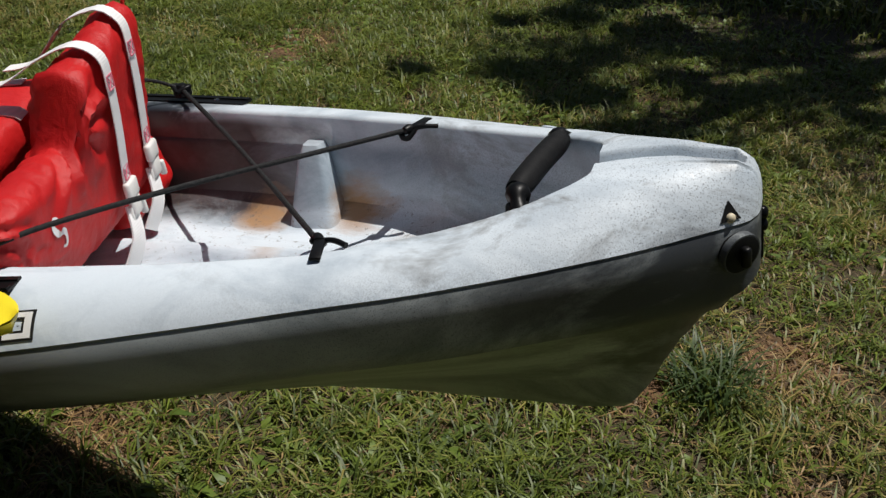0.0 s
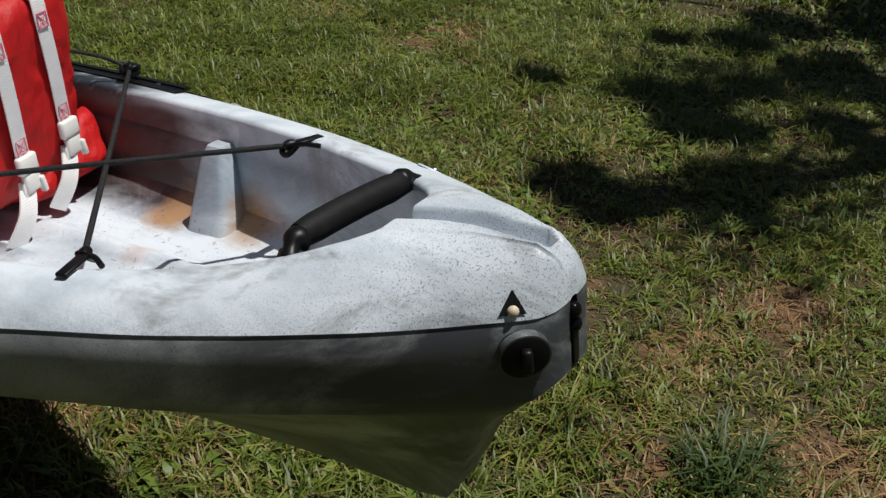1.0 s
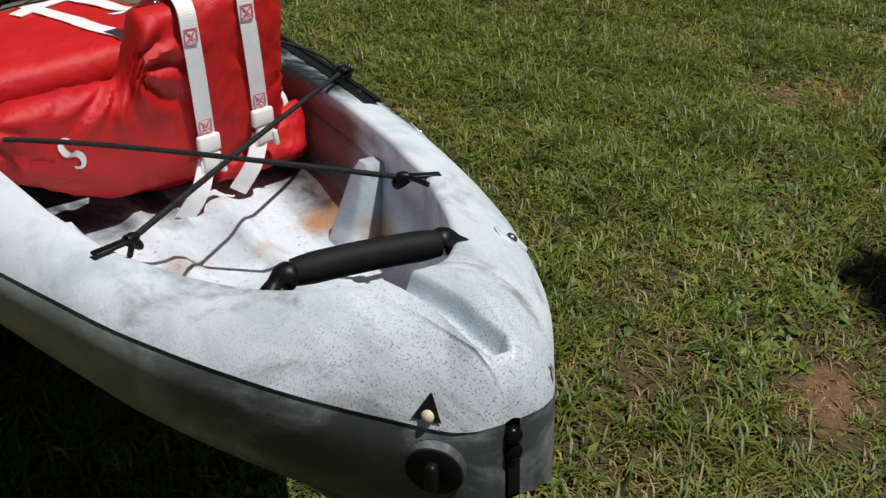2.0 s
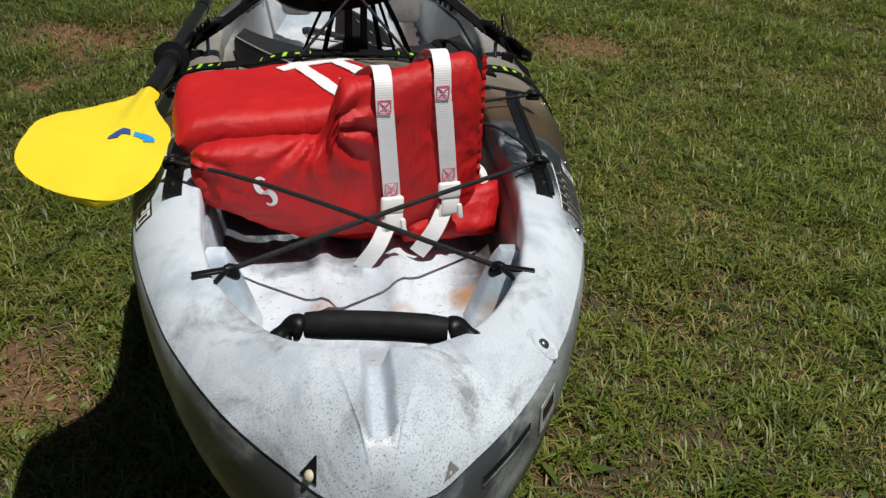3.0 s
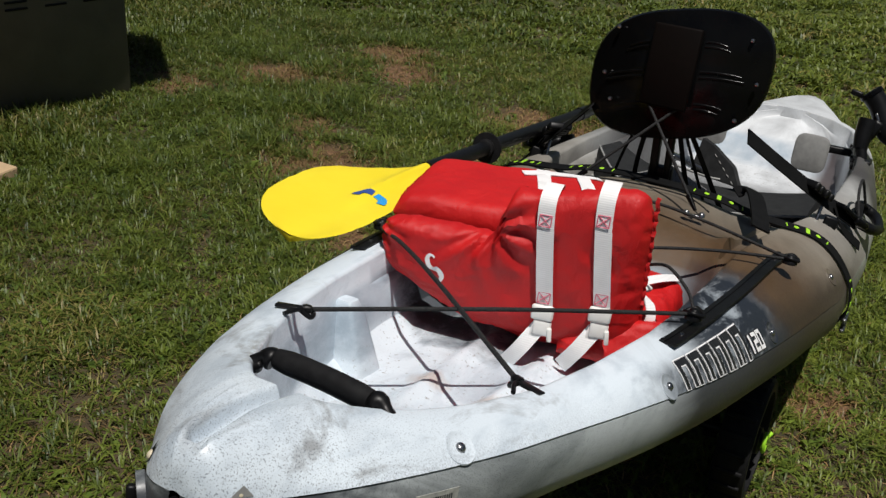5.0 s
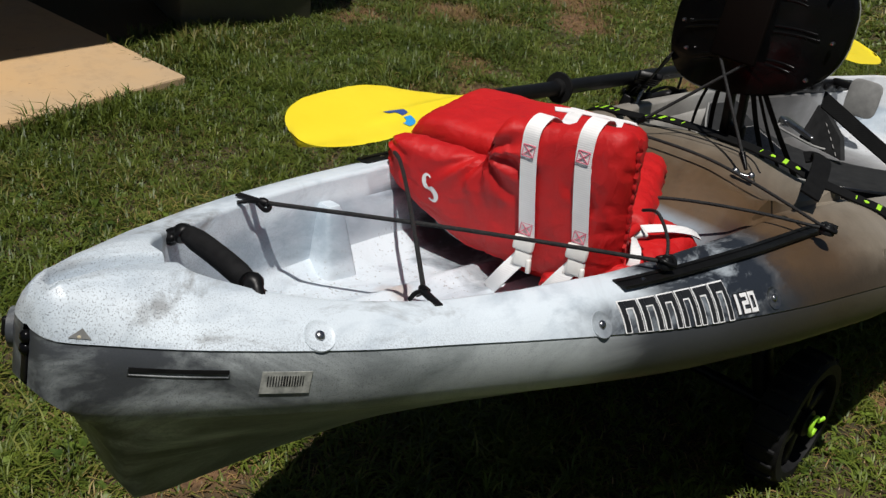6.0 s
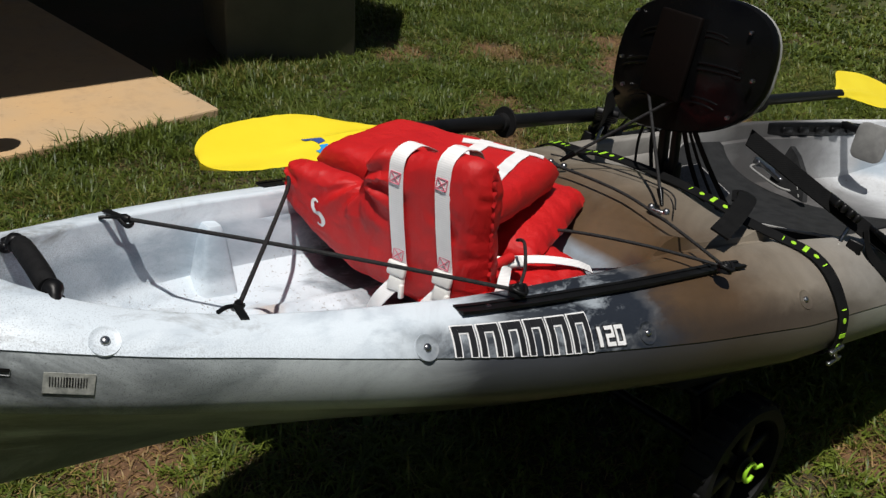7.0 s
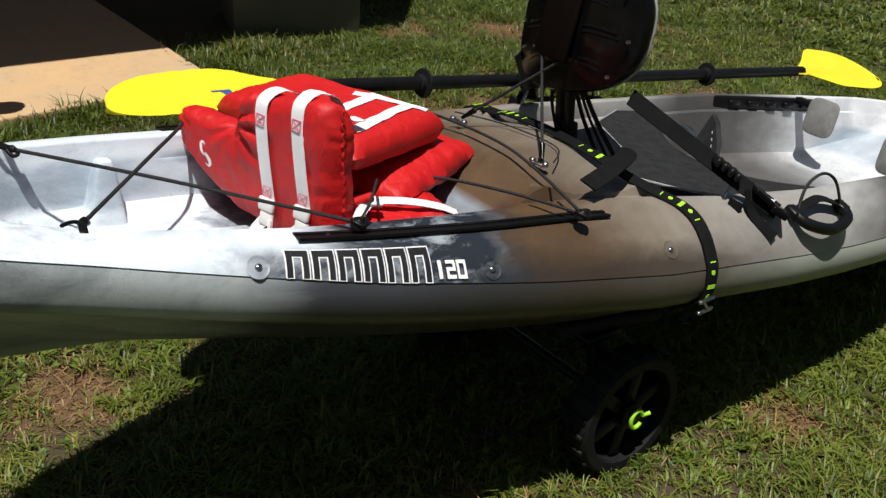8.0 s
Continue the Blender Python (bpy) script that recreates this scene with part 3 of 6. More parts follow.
build_ground()
blades("lawn_grass", 620000, (-3.0, 3.2, -1.0, 4.4), (0.026, 0.060), (0.0022, 0.0046), GRASS, lawn_keep(0.95),
       "tufted sunlit green lawn grass", "grass", 1.25, 1, False, 9)
blades("lawn_grass", 260000, (-3.0, 3.2, -1.0, 4.4), (0.018, 0.042), (0.0024, 0.0046), GRASS, lawn_keep(0.9),
       "short green lawn grass with dry blades", "grass", 1.3, 11)
blades("lawn_grass", 230000, (-4.4, 3.6, 4.4, 8.6), (0.03, 0.062), (0.0070, 0.0120), GRASS, lawn_keep(0.98),
       "more distant sunlit green lawn grass", "grass", 1.1, 2, False, 7)
blades("lawn_grass", 36000, (-4.8, -3.0, 2.75, 4.4), (0.035, 0.075), (0.005, 0.007), GRASS, lawn_keep(0.95),
       "green lawn grass beside the house", "grass", 0.9, 12)
blades("lawn_grass", 60000, (3.2, 5.2, -2.0, 4.4), (0.03, 0.06), (0.005, 0.007), GRASS, lawn_keep(0.95),
       "green lawn grass in the dappled shade of a tree", "grass", 0.9, 3)
blades("dry_grass", 130000, (-2.8, 3.2, -1.0, 6.5), (0.016, 0.040), (0.002, 0.0036), STRAW, straw_keep,
       "dry straw-coloured grass on bare patches", "grass", 2.0, 4)
blades("thatch", 120000, (-2.8, 3.2, -1.0, 5.0), (0.015, 0.035), (0.002, 0.0040), THATCH, thatch_keep,
       "brown dead thatch lying under the grass", "thatch", 2.2, 14)
blades("weeds", 56000, (-2.8, 3.8, -1.2, 5.0), (0.016, 0.038), (0.008, 0.016), WEED, weed_keep,
       "broad-leaved green weeds among the grass", "weeds", 1.5, 5, True)
blades("weeds", 30000, (1.1, 3.4, 0.65, 2.7), (0.014, 0.027), (0.0075, 0.0125), WEED, clover_keep,
       "pale green clover in patches in the lawn", "weeds", 1.5, 25, True)
blades("lawn_grass", 40000, (-3.0, 8.0, -6.0, -1.0), (0.05, 0.09), (0.010, 0.018), GRASS, outer_keep,
       "outlying green lawn grass", "grass", 1.1, 16)
blades("lawn_grass", 40000, (3.6, 9.0, -1.0, 9.0), (0.05, 0.09), (0.010, 0.018), GRASS, outer_keep,
       "outlying green lawn grass", "grass", 1.1, 17)
blades("grass_tuft", 1500, (0.69, 0.97, -0.15, 0.09), (0.05, 0.11), (0.003, 0.005), DARK_GRASS, tuft_keep,
       "dark blue-green grass tuft beside the stern", "grass", 1.0, 15)


def edge_tufts(x, y, rng):
    q = np.abs(y - 1.95)
    near = ((x > -2.315) & (x < -2.14) & (y < 1.80)) | ((q < 0.22) & (x < -2.18) & (x > -2.83)) | ((x > -2.93) & (x < -2.53) & (y > 1.9) & (y < 2.6))
    return near & (rng.uniform(0, 1, len(x)) < 0.9)


blades("tall_grass", 40000, (-3.0, -1.9, -0.6, 3.2), (0.035, 0.085), (0.003, 0.006), GRASS, edge_tufts,
       "taller unmown grass along the edge of the slab", "grass", 0.7, 6)

# ---- the kayak's surface, in its own axes: x to its starboard, y from stern to bow, z up from the keel ----
SEAM_W = [(-0.045, 0.0), (-0.0447, 0.016), (-0.043, 0.027), (-0.036, 0.041), (-0.017, 0.056), (0.0, 0.067), (0.03, 0.089), (0.08, 0.121), (0.15, 0.155), (0.25, 0.196), (0.36, 0.23),
          (0.45, 0.255), (0.57, 0.285), (0.7, 0.312), (0.98, 0.358), (1.37, 0.412), (1.8, 0.418), (2.3, 0.400), (2.8, 0.345), (3.2, 0.25), (3.5, 0.13), (3.68, 0.012)]
SEAM_Z = [(-0.045, 0.269), (0.1, 0.268), (0.36, 0.257), (0.57, 0.241), (0.8, 0.222), (1.1, 0.21), (2.0, 0.205), (2.8, 0.23), (3.3, 0.29), (3.68, 0.33)]
RIM_Z = [(-0.045, 0.271), (-0.0438, 0.292), (-0.038, 0.309), (-0.022, 0.319), (0.04, 0.324), (0.115, 0.316), (0.16, 0.303), (0.2, 0.295), (0.27, 0.288), (0.37, 0.283),
         (0.67, 0.281), (1.0, 0.285), (1.3, 0.296), (1.6, 0.303), (1.9, 0.309), (2.3, 0.326), (2.8, 0.334), (3.3, 0.354), (3.68, 0.362)]
WELL_W = [(0.115, 0.03), (0.118, 0.038), (0.13, 0.052), (0.16, 0.076), (0.2, 0.098), (0.26, 0.126), (0.37, 0.166), (0.5, 0.192), (0.67, 0.214), (0.8, 0.222),
          (1.0, 0.226), (1.2, 0.228), (1.4, 0.25), (1.6, 0.29), (1.9, 0.312), (2.3, 0.312), (2.7, 0.285), (3.0, 0.225), (3.15, 0.14), (3.2, 0.05)]
FLAT_W = [(-0.045, 0.0), (0.0, 0.008), (0.05, 0.014), (0.09, 0.020), (0.115, 0.036), (0.13, 0.058), (0.16, 0.076), (0.2, 0.098), (0.26, 0.128)] + [(a, b + 0.006) for a, b in WELL_W if a > 0.3]
FLOOR_Z = [(0.1, 0.15), (0.9, 0.15), (1.0, 0.155), (1.06, 0.18), (1.12, 0.235), (1.17, 0.285), (1.22, 0.314), (1.28, 0.329), (1.36, 0.336), (1.425, 0.333),
           (1.47, 0.28), (1.51, 0.225), (1.56, 0.205), (2.0, 0.20), (2.08, 0.17), (2.15, 0.14), (2.75, 0.14), (3.0, 0.2), (3.2, 0.32)]
KEEL_Z = [(-0.045, 0.205), (-0.03, 0.193), (0.015, 0.155), (0.045, 0.102), (0.07, 0.047), (0.1, 0.006), (0.14, 0.0), (3.2, 0.0), (3.5, 0.06), (3.68, 0.2)]


def tab(table, y):
    return float(np.interp(y, [a for a, _ in table], [b for _, b in table]))


def soft(table, y, r=0.025):
    r = min(r, 0.25 * (y + 0.047)) if y < 0.2 else r
    return sum(tab(table, y + r * k) for k in (-1, -0.5, 0, 0.5, 1)) / 5


def step(a, b, x):
    t = min(1.0, max(0.0, (x - a) / (b - a)))
    return t * t * (3 - 2 * t)


def rim(y):
    """Height of the deck's rim, eased between the table's stations."""
    r = min(0.045, max(0.0, 0.45 * (y + 0.0)))
    return sum(tab(RIM_Z, y + r * k / 4) for k in range(-4, 5)) / 9


def has_well(y):
    return 0.115 < y < 3.2


def groove(x, y):
    d = x if y > -0.016 else math.hypot(x, y + 0.016)
    return 0.017 * (1 - step(0.115, 0.125, y)) * (1 - step(0.004, 0.014, d))


def deck_side(y, t, s=1):
    """A point of the deck's top from the rim (t = 0) to the seam (t = 1)."""
    w, zs = soft(SEAM_W, y), soft(SEAM_Z, y)
    wi = tab(WELL_W, y)
    rz = rim(y)
    x0 = wi + 0.006 if has_well(y) else min(wi + 0.006, 0.3 * w)
    c = 0.53 + 0.12 * step(0.08, 0.36, y) * (1 - step(3.1, 3.4, y))
    x = x0 + (w - x0) * (2 * t * (1 - t) * c + t * t)
    # height by the distance out from the deck's flat top to the seam
    flat = min(soft(FLAT_W, y, 0.03), 0.8 * w)
    q = min(1.0, max(0.0, (x - flat) / max(w - flat, 1e-6)))
    k = (c - math.sqrt(max(0.0, c * c + (1 - 2 * c) * q))) / (2 * c - 1)
    z = (1 - k * k) * rz + k * k * zs
    z -= groove(x, y)
    return Vector((s * x, y, z))


def deck_half(y):
    """Half a section of the deck, from the centre line out to the seam."""
    pts = []
    w = soft(SEAM_W, y)
    if has_well(y):
        wi = tab(WELL_W, y)
        rz = rim(y)
        zf = soft(FLOOR_Z, y, 0.02)
        wf = wi * 0.93
        rib = step(0.24, 0.34, y) * (1 - step(0.95, 1.05, y)) * 0.014
        dome = step(1.15, 1.28, y) * (1 - step(1.40, 1.48, y))
        for f in (0, 0.14, 0.19, 0.24, 0.29, 0.34, 0.4, 0.55, 0.72, 0.85, 0.93, 0.975):
            z = zf + rib * max(0.0, 1 - abs(f - 0.265) / 0.085) ** 0.5 + 0.02 * step(0.8, 1.0, f) * (1 - dome)
            z -= dome * max(0.0, zf - rz) * step(0.2, 1.0, f)
            pts.append(Vector((wf * f, y, min(z, zf + 0.03))))
        top = max(rz - 0.042, zf + 0.022) if zf < rz - 0.03 else rz - 0.008
        mid_z = min(zf + 0.04, top)
        pts += [Vector((wf * 0.995, y, min(mid_z, rz - 0.006))), Vector((wi * 0.96, y, max(top - 0.004, min(mid_z, rz - 0.006)))), Vector((wi - min(0.003, wi * 0.02), y, max(top, min(mid_z, rz - 0.006)))),
                Vector((wi, y, rz - 0.005)), Vector((wi + 0.002, y, rz - 0.0015))]
    else:
        x0, rz = deck_side(y, 0.0).x, rim(y)
        pts += [Vector((x0 * i / 17, y, rz - groove(x0 * i / 17, y))) for i in range(17)]
    for t in (0, 0.03, 0.06, 0.08, 0.1, 0.12, 0.14, 0.16, 0.18, 0.21, 0.26, 0.33, 0.41, 0.5, 0.6, 0.7, 0.78, 0.85, 0.9, 0.95, 0.98, 1.0):
        pts.append(deck_side(y, t))
    return pts


def hull_half(y):
    """Half a section of the hull, from the seam down to the keel."""
    w, zs, zk = soft(SEAM_W, y), soft(SEAM_Z, y), tab(KEEL_Z, y)
    v = 1 - step(0.15, 1.35, y) * (1 - step(2.7, 3.3, y))
    zb = zs - 0.072
    wb = w * 0.985
    v2 = 1 - step(0.10, 0.45, y) * (1 - step(2.7, 3.3, y))
    r1, r2, r3 = 1.014 - 0.006 * v2, 1.004, 0.962 + 0.020 * v2
    out = [(w, zs), (w - min(0.0014, w * 0.05), zs - 0.001), (w - min(0.0014, w * 0.05), zs - 0.003), (w + 0.0003, zs - 0.0045), (w * r1, zs - 0.032), (w * r2, zb + 0.014), (w * r3, zb - 0.006)]
    full = [(0.82, zb - 0.025), (0.73, 0.072), (0.62, 0.036), (0.42, 0.015), (0.2, 0.004), (0.0, 0.0)]
    vee = [(0.82, zb - 0.022), (0.58, zb - 0.06), (0.36, zb - 0.10), (0.20, zb - 0.135), (0.10, 0.02), (0.0, 0.0)]
    for (a, za), (b, zz) in zip(full, vee):
        x = wb * (a * (1 - v) + b * v)
        out.append((x if a else 0.0, za * (1 - v) + zz * v))
    out[-2] = (max(out[-2][0], min(0.012, w * 0.3)), out[-2][1])
    return [Vector((x, y, max(z, zk))) for x, z in out]


def stations():
    ys = [-0.045, -0.0447, -0.044, -0.0425, -0.040, -0.036, -0.030, -0.022, -0.020, -0.018, -0.016, -0.014, -0.012, -0.010, -0.008, -0.006, -0.004, -0.002, 0.0, 0.005] + [0.01 * i for i in range(1, 11)]
    ys += [0.107, 0.1145, 0.1151, 0.1175, 0.122, 0.13, 0.14, 0.15, 0.16, 0.175, 0.19, 0.205, 0.225, 0.25] + [0.275 + 0.025 * i for i in range(0, 108)]
    ys += [2.99, 3.03, 3.1995, 3.2005] + [3.08 + 0.04 * i for i in range(0, 15)] + [3.66, 3.68]
    return sorted(y for y in set(ys) if y <= 3.68)


def mirrored(half):
    """From port to starboard; half begins on the centre line."""
    return [Vector((-p.x, p.y, p.z)) for p in reversed(half[1:])] + list(half)


def build_kayak():
    kayak = thing("kayak", (0, 0, 0), "mottled white and brown plastic sit-on-top kayak on a cart", "kayak", kayak=True)
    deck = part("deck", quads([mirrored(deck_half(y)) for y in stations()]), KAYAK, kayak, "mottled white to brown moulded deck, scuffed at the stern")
    hull = part("hull", quads([mirrored(list(reversed(hull_half(y)))) for y in stations()]), HULL, kayak, "pale hull with a dark mottled side, shade painted into its tones")
    return kayak, deck, hull


kayak, deck, hull = build_kayak()

# ---- fittings of the kayak ----


def bolt(y, t, s, parent):
    p, q = deck_side(y, t, s), deck_side(y + 0.01, t, s)
    n = (q - p).cross(deck_side(y, t + 0.03, s) - p).normalized()
    n = n if n.x * s > 0 else -n
    ring = part("bolt_recess", lathe([(0.0190, -0.001), (0.0182, 0.0008), (0.0168, 0.0007), (0.0160, 0.0001), (0.010, 0.0), (0.0, 0.0)], p, n, 28), KAYAK, parent)
    part("bolt", lathe([(0.0058, 0.0), (0.0056, 0.002), (0.0042, 0.0036), (0.002, 0.0043), (0.0, 0.0045)], p, n, 14), STEEL, ring, "domed stainless bolt head")


def build_fittings():
    for s in (1, -1):
        for y, t in ((0.195, 0.79), (0.580, 0.85), (0.977, 0.86), (1.380, 0.77)) if s > 0 else ():
            bolt(y, t, s, kayak)
        # slide track let into the gunwale
        ys = [0.655 + i * (1.278 - 0.655) / 24 for i in range(25)]
        mid = [deck_side(y, 0.30, s) + Vector((0, 0, 0.001)) for y in ys]
        track = part("track", ribbon(mid, 0.025, (0, 0, 1), 0.0025), BLACK_PLASTIC, kayak, "black gear track with a slot")
        for e in (-0.0085, 0.0085):
            part("track_lip", ribbon([p + Vector((e, 0, 0.002)) for p in mid], 0.007, (0, 0, 1), 0.0025), BLACK_PLASTIC, track)
        part("track_screw", lathe([(0.004, 0), (0.0035, 0.002), (0, 0.0025)], mid[2] + Vector((0, 0, 0.0025)), (0, 0, 1), 10), STEEL, track)
        part("track_screw", lathe([(0.004, 0), (0.0035, 0.002), (0, 0.0025)], mid[-3] + Vector((0, 0, 0.0025)), (0, 0, 1), 10), STEEL, track)
        # conical corner post inside the well
        c = Vector((s * 0.164, 0.527, 0.148))
        rows = []
        for i in range(9):
            h = i / 8
            ww, dd = 0.038 - 0.021 * h, 0.036 - 0.019 * h
            z = 0.0 + 0.098 * h
            if i == 8:
                ww, dd, z = ww * 0.7, dd * 0.7, z + 0.004
            rows.append([c + Vector((s * (0.016 * h) + ww * math.copysign(abs(math.cos(a)) ** 0.4, math.cos(a)), dd * math.copysign(abs(math.sin(a)) ** 0.4, math.sin(a)), z)) for a in (2 * math.pi * k / 20 for k in range(20))])
        part("corner_post", quads(rows, True, True), KAYAK, kayak)
        # rope notch and plug on the stern shoulder
        tri = [deck_side(-0.028, 0.93, s), deck_side(-0.010, 0.94, s), deck_side(-0.015, 0.80 if s > 0 else 0.66, s)]
        nn = (tri[1] - tri[0]).cross(tri[2] - tri[0]).normalized()
        nn = nn if nn.z > 0 else -nn
        # flat notch patch: its shade is the colour, dark to port, paler to starboard
        part("notch", quads([[q + nn * 0.0012 for q in (tri[0], tri[1])], [tri[0].lerp(tri[2], 0.95) + nn * 0.0022, tri[1].lerp(tri[2], 0.95) + nn * 0.0022]]), FOAM if s < 0 else GREY_PEDAL, kayak, "small moulded notch, its shade a flat painted patch")
        pc = deck_side(-0.019, 0.90, s)
        part("plug", lathe([(0.0, -0.005), (0.004, -0.0035), (0.0052, 0.0), (0.0045, 0.003), (0.002, 0.0045), (0, 0.0047)], pc - nn * (0.0005 if s < 0 else 0.0034), nn, 14), IVORY, kayak, "ivory plastic plug")
    # drain hole at the stern, port side; a raised black disc paints its shade
    n = Vector((-0.70, -0.70, -0.12)).normalized()
    c = Vector((-0.051, -0.027, 0.240))
    hole = part("drain_hole", lathe([(0.0205, -0.006), (0.0200, 0.0050), (0.0185, 0.0056), (0, 0.0050)], c, n, 24), FOAM, kayak, "drain hole with a toggle, its shaded inside a black disc")
    part("toggle", box(c + n * 0.010, (0.010, 0.009, 0.022), (0, 0, 42), 0.003), BLACK_PLASTIC, hole)
    part("rim", lathe([(0.0203, -0.004), (0.0216, -0.003), (0.0214, 0.0048), (0.0203, 0.0050)], c, n, 24), HULL, hole)
    # rudder bracket: two dark screw heads on the stern
    for dz in (0.0175, 0.0045):
        part("rudder_screw", lathe([(0.0070, -0.004), (0.0074, 0.003), (0.006, 0.006), (0.003, 0.0078), (0, 0.008)], (0.0, -0.043, 0.240 + dz), (0, -1, 0.05), 16), GLOSS_BLACK, kayak)
    part("rudder_strap", box((0.0, -0.0455, 0.226), (0.010, 0.003, 0.034), (0, 0, 0), 0.001), BLACK_PLASTIC, kayak)
    # long slot and bar-code label on the starboard side below the seam
    slot = []
    for i in range(13):
        y = 0.018 + 0.084 * i / 12
        slot.append(Vector((soft(SEAM_W, y) * 1.007 + 0.0004, y, soft(SEAM_Z, y) - 0.026)))
    # flat dark strip in place of the slot's shaded inside
    slot_shade = part("side_slot", ribbon([p + Vector((0, 0, 0.002)) for p in slot], 0.0045, (1, -0.5, 0), 0.0010), FOAM, kayak, "long moulded slot with a pale lower lip, its shaded inside a dark strip")
    part("slot_lip", tube([slot[0] + Vector((0, 0, 0.003))] + [p + Vector((0, 0, -0.0045)) for p in slot] + [slot[-1] + Vector((0, 0, 0.003))], 0.0010, 6), HULL, slot_shade)
    lab = []
    for i in range(7):
        y = 0.132 + 0.05 * i / 6
        lab.append(Vector((soft(SEAM_W, y) * 1.008 + 0.0010, y, soft(SEAM_Z, y) - 0.036)))
    label = part("barcode_label", ribbon(lab, 0.026, (1, -0.4, 0), 0.0008), PAPER, kayak, "worn paper label with a bar code")
    rng = random.Random(4)
    for i in range(14):
        a = 0.12 + 0.76 * i / 14
        y = 0.132 + 0.05 * a
        q = Vector((soft(SEAM_W, y) * 1.008 + 0.0022, y, soft(SEAM_Z, y) - 0.034))
        part("bar", box(q, (0.0006, rng.uniform(0.0008, 0.002), 0.012), (0, 0, -28)), INK_BLACK, label, smooth=False)


def build_carry_handle():
    y = 0.176
    for s in (-1, 1):
        e = Vector((s * 0.066 + 0.003, y - s * 0.005, 0.302))
        wrap = smooth_path([e, e + Vector((s * 0.009, -0.001, 0.002)), e + Vector((s * 0.018, -0.004, -0.004)), e + Vector((s * 0.024, -0.006, -0.014))], 5)
        part("handle_bracket", join(tube(wrap, 0.0115, 12, lambda t: 1.0 + 0.18 * math.sin(t * 9) - 0.3 * t), box(e + Vector((s * 0.022, -0.004, -0.010)), (0.026, 0.024, 0.010), (0, s * 26, s * -14), 0.004)),
             BLACK_PLASTIC, kayak, "black webbing wrapped round the end of the stern handle")
    pts = [(-0.060 + 0.127 * i / 14, y + 0.008 - 0.016 * i / 14, 0.304 + 0.002 * math.sin(math.pi * i / 14)) for i in range(15)]
    part("handle_grip", tube(pts, 0.0135, 18, lambda t: 0.86 + 0.14 * min(1, 8 * t, 8 * (1 - t))), FOAM, kayak, "black foam grip of the stern handle")


def cord(pts, r, name="bungee_cord", per=8, label=""):
    return part(name, tube(smooth_path(pts, per), r, 8), CORD, kayak, label)


def pad_eye(p, s, inward):
    p = Vector(p)
    i = Vector(inward).normalized()
    part("pad_eye", join(box(p + Vector((s * 0.013, -0.004, 0.001)), (0.034, 0.012, 0.004), (0, s * 4, s * -14), 0.0015),
                         tube(smooth_path([p + i * 0.004 + Vector((0, 0.006, 0.002)), p + i * 0.016 + Vector((0, 0.005, -0.005)), p + i * 0.018 + Vector((0, -0.005, -0.008)), p + i * 0.004 + Vector((0, -0.006, 0.002))], 5), 0.0035),
                         lathe([(0.0, -0.008), (0.005, -0.006), (0.0066, 0.0), (0.005, 0.006), (0, 0.008)], p + i * 0.010 + Vector((0, 0, 0.001)), i, 10),
                         tube(smooth_path([p + i * 0.008, p + Vector((-s * 0.004, -0.014, 0.003)), p + Vector((s * 0.002, -0.030, 0.001))], 4), 0.0030)),
         BLACK_PLASTIC, kayak, "black knot and eye holding the bungee")


def build_bungees():
    bp, bs = Vector((-0.154, 0.360, 0.287)), Vector((0.152, 0.370, 0.283))
    tp, ts = Vector((-0.261, 0.747, 0.300)), Vector((0.256, 0.76, 0.297))
    pad_eye(bp, -1, (1, 0.6, 0))
    pad_eye(bs, 1, (-1, 0.6, 0))
    cord([bp + Vector((0.006, 0.004, 0)), (bp + ts) / 2 + Vector((0, -0.004, 0.004)), ts], 0.0033, label="black bungee across the tank well")
    cord([bs + Vector((-0.006, 0.004, 0)), (bs + tp) / 2 + Vector((0, -0.004, 0.010)), (-0.172, 0.656, 0.308), (-0.224, 0.690, 0.309), tp], 0.0033, label="black bungee across the tank well")
    fs, fp = Vector((0.323, 1.186, 0.306)), Vector((-0.323, 1.186, 0.306))
    for q in (tp, ts, fs, fp):
        part("track_cleat", join(lathe([(0.013, -0.004), (0.013, 0.003), (0.009, 0.007), (0.006, 0.012), (0, 0.013)], q + Vector((0, 0, -0.004)), (0, 0, 1), 14),
                                 tube(smooth_path([q + Vector((-0.014, 0, 0.0)), q + Vector((0, 0.012, 0.006)), q + Vector((0.014, 0, 0)), q + Vector((0, -0.012, 0.004)), q + Vector((-0.014, 0, 0))], 5), 0.0035)),
             BLACK_PLASTIC, kayak, "black sliding cleat on the track")
    cord([fs, (0.16, 1.215, 0.328), (0.03, 1.225, 0.338), (-0.16, 1.215, 0.330), fp], 0.0030)
    cord([fs, (0.21, 1.12, 0.305), (0.094, 1.051, 0.293), (0.02, 1.0, 0.27)], 0.0030)
    cord([ts, (0.235, 0.79, 0.318), (0.19, 0.83, 0.335), (0.15, 0.86, 0.32)], 0.0026)
    cord([tp, (-0.23, 0.80, 0.29), (-0.20, 0.86, 0.25)], 0.0030)


def decal_strip(y0, y1, v0, v1, slant, lift, thick=0.0):
    """A patch on the starboard side: along the kayak, and from low (0) to high (1)."""
    rows = []
    for i in range(5):
        v = v0 + (v1 - v0) * i / 4
        r = []
        for j in range(7):
            y = y0 + (y1 - y0) * j / 6 + slant * v
            t = 0.99 - 0.43 * v
            p, q, u = deck_side(y, t), deck_side(y + 0.006, t), deck_side(y, t - 0.02)
            n = (q - p).cross(u - p).normalized()
            n = n if n.x > 0 else -n
            r.append(p + n * lift)
        rows.append(r)
    return quads(rows)


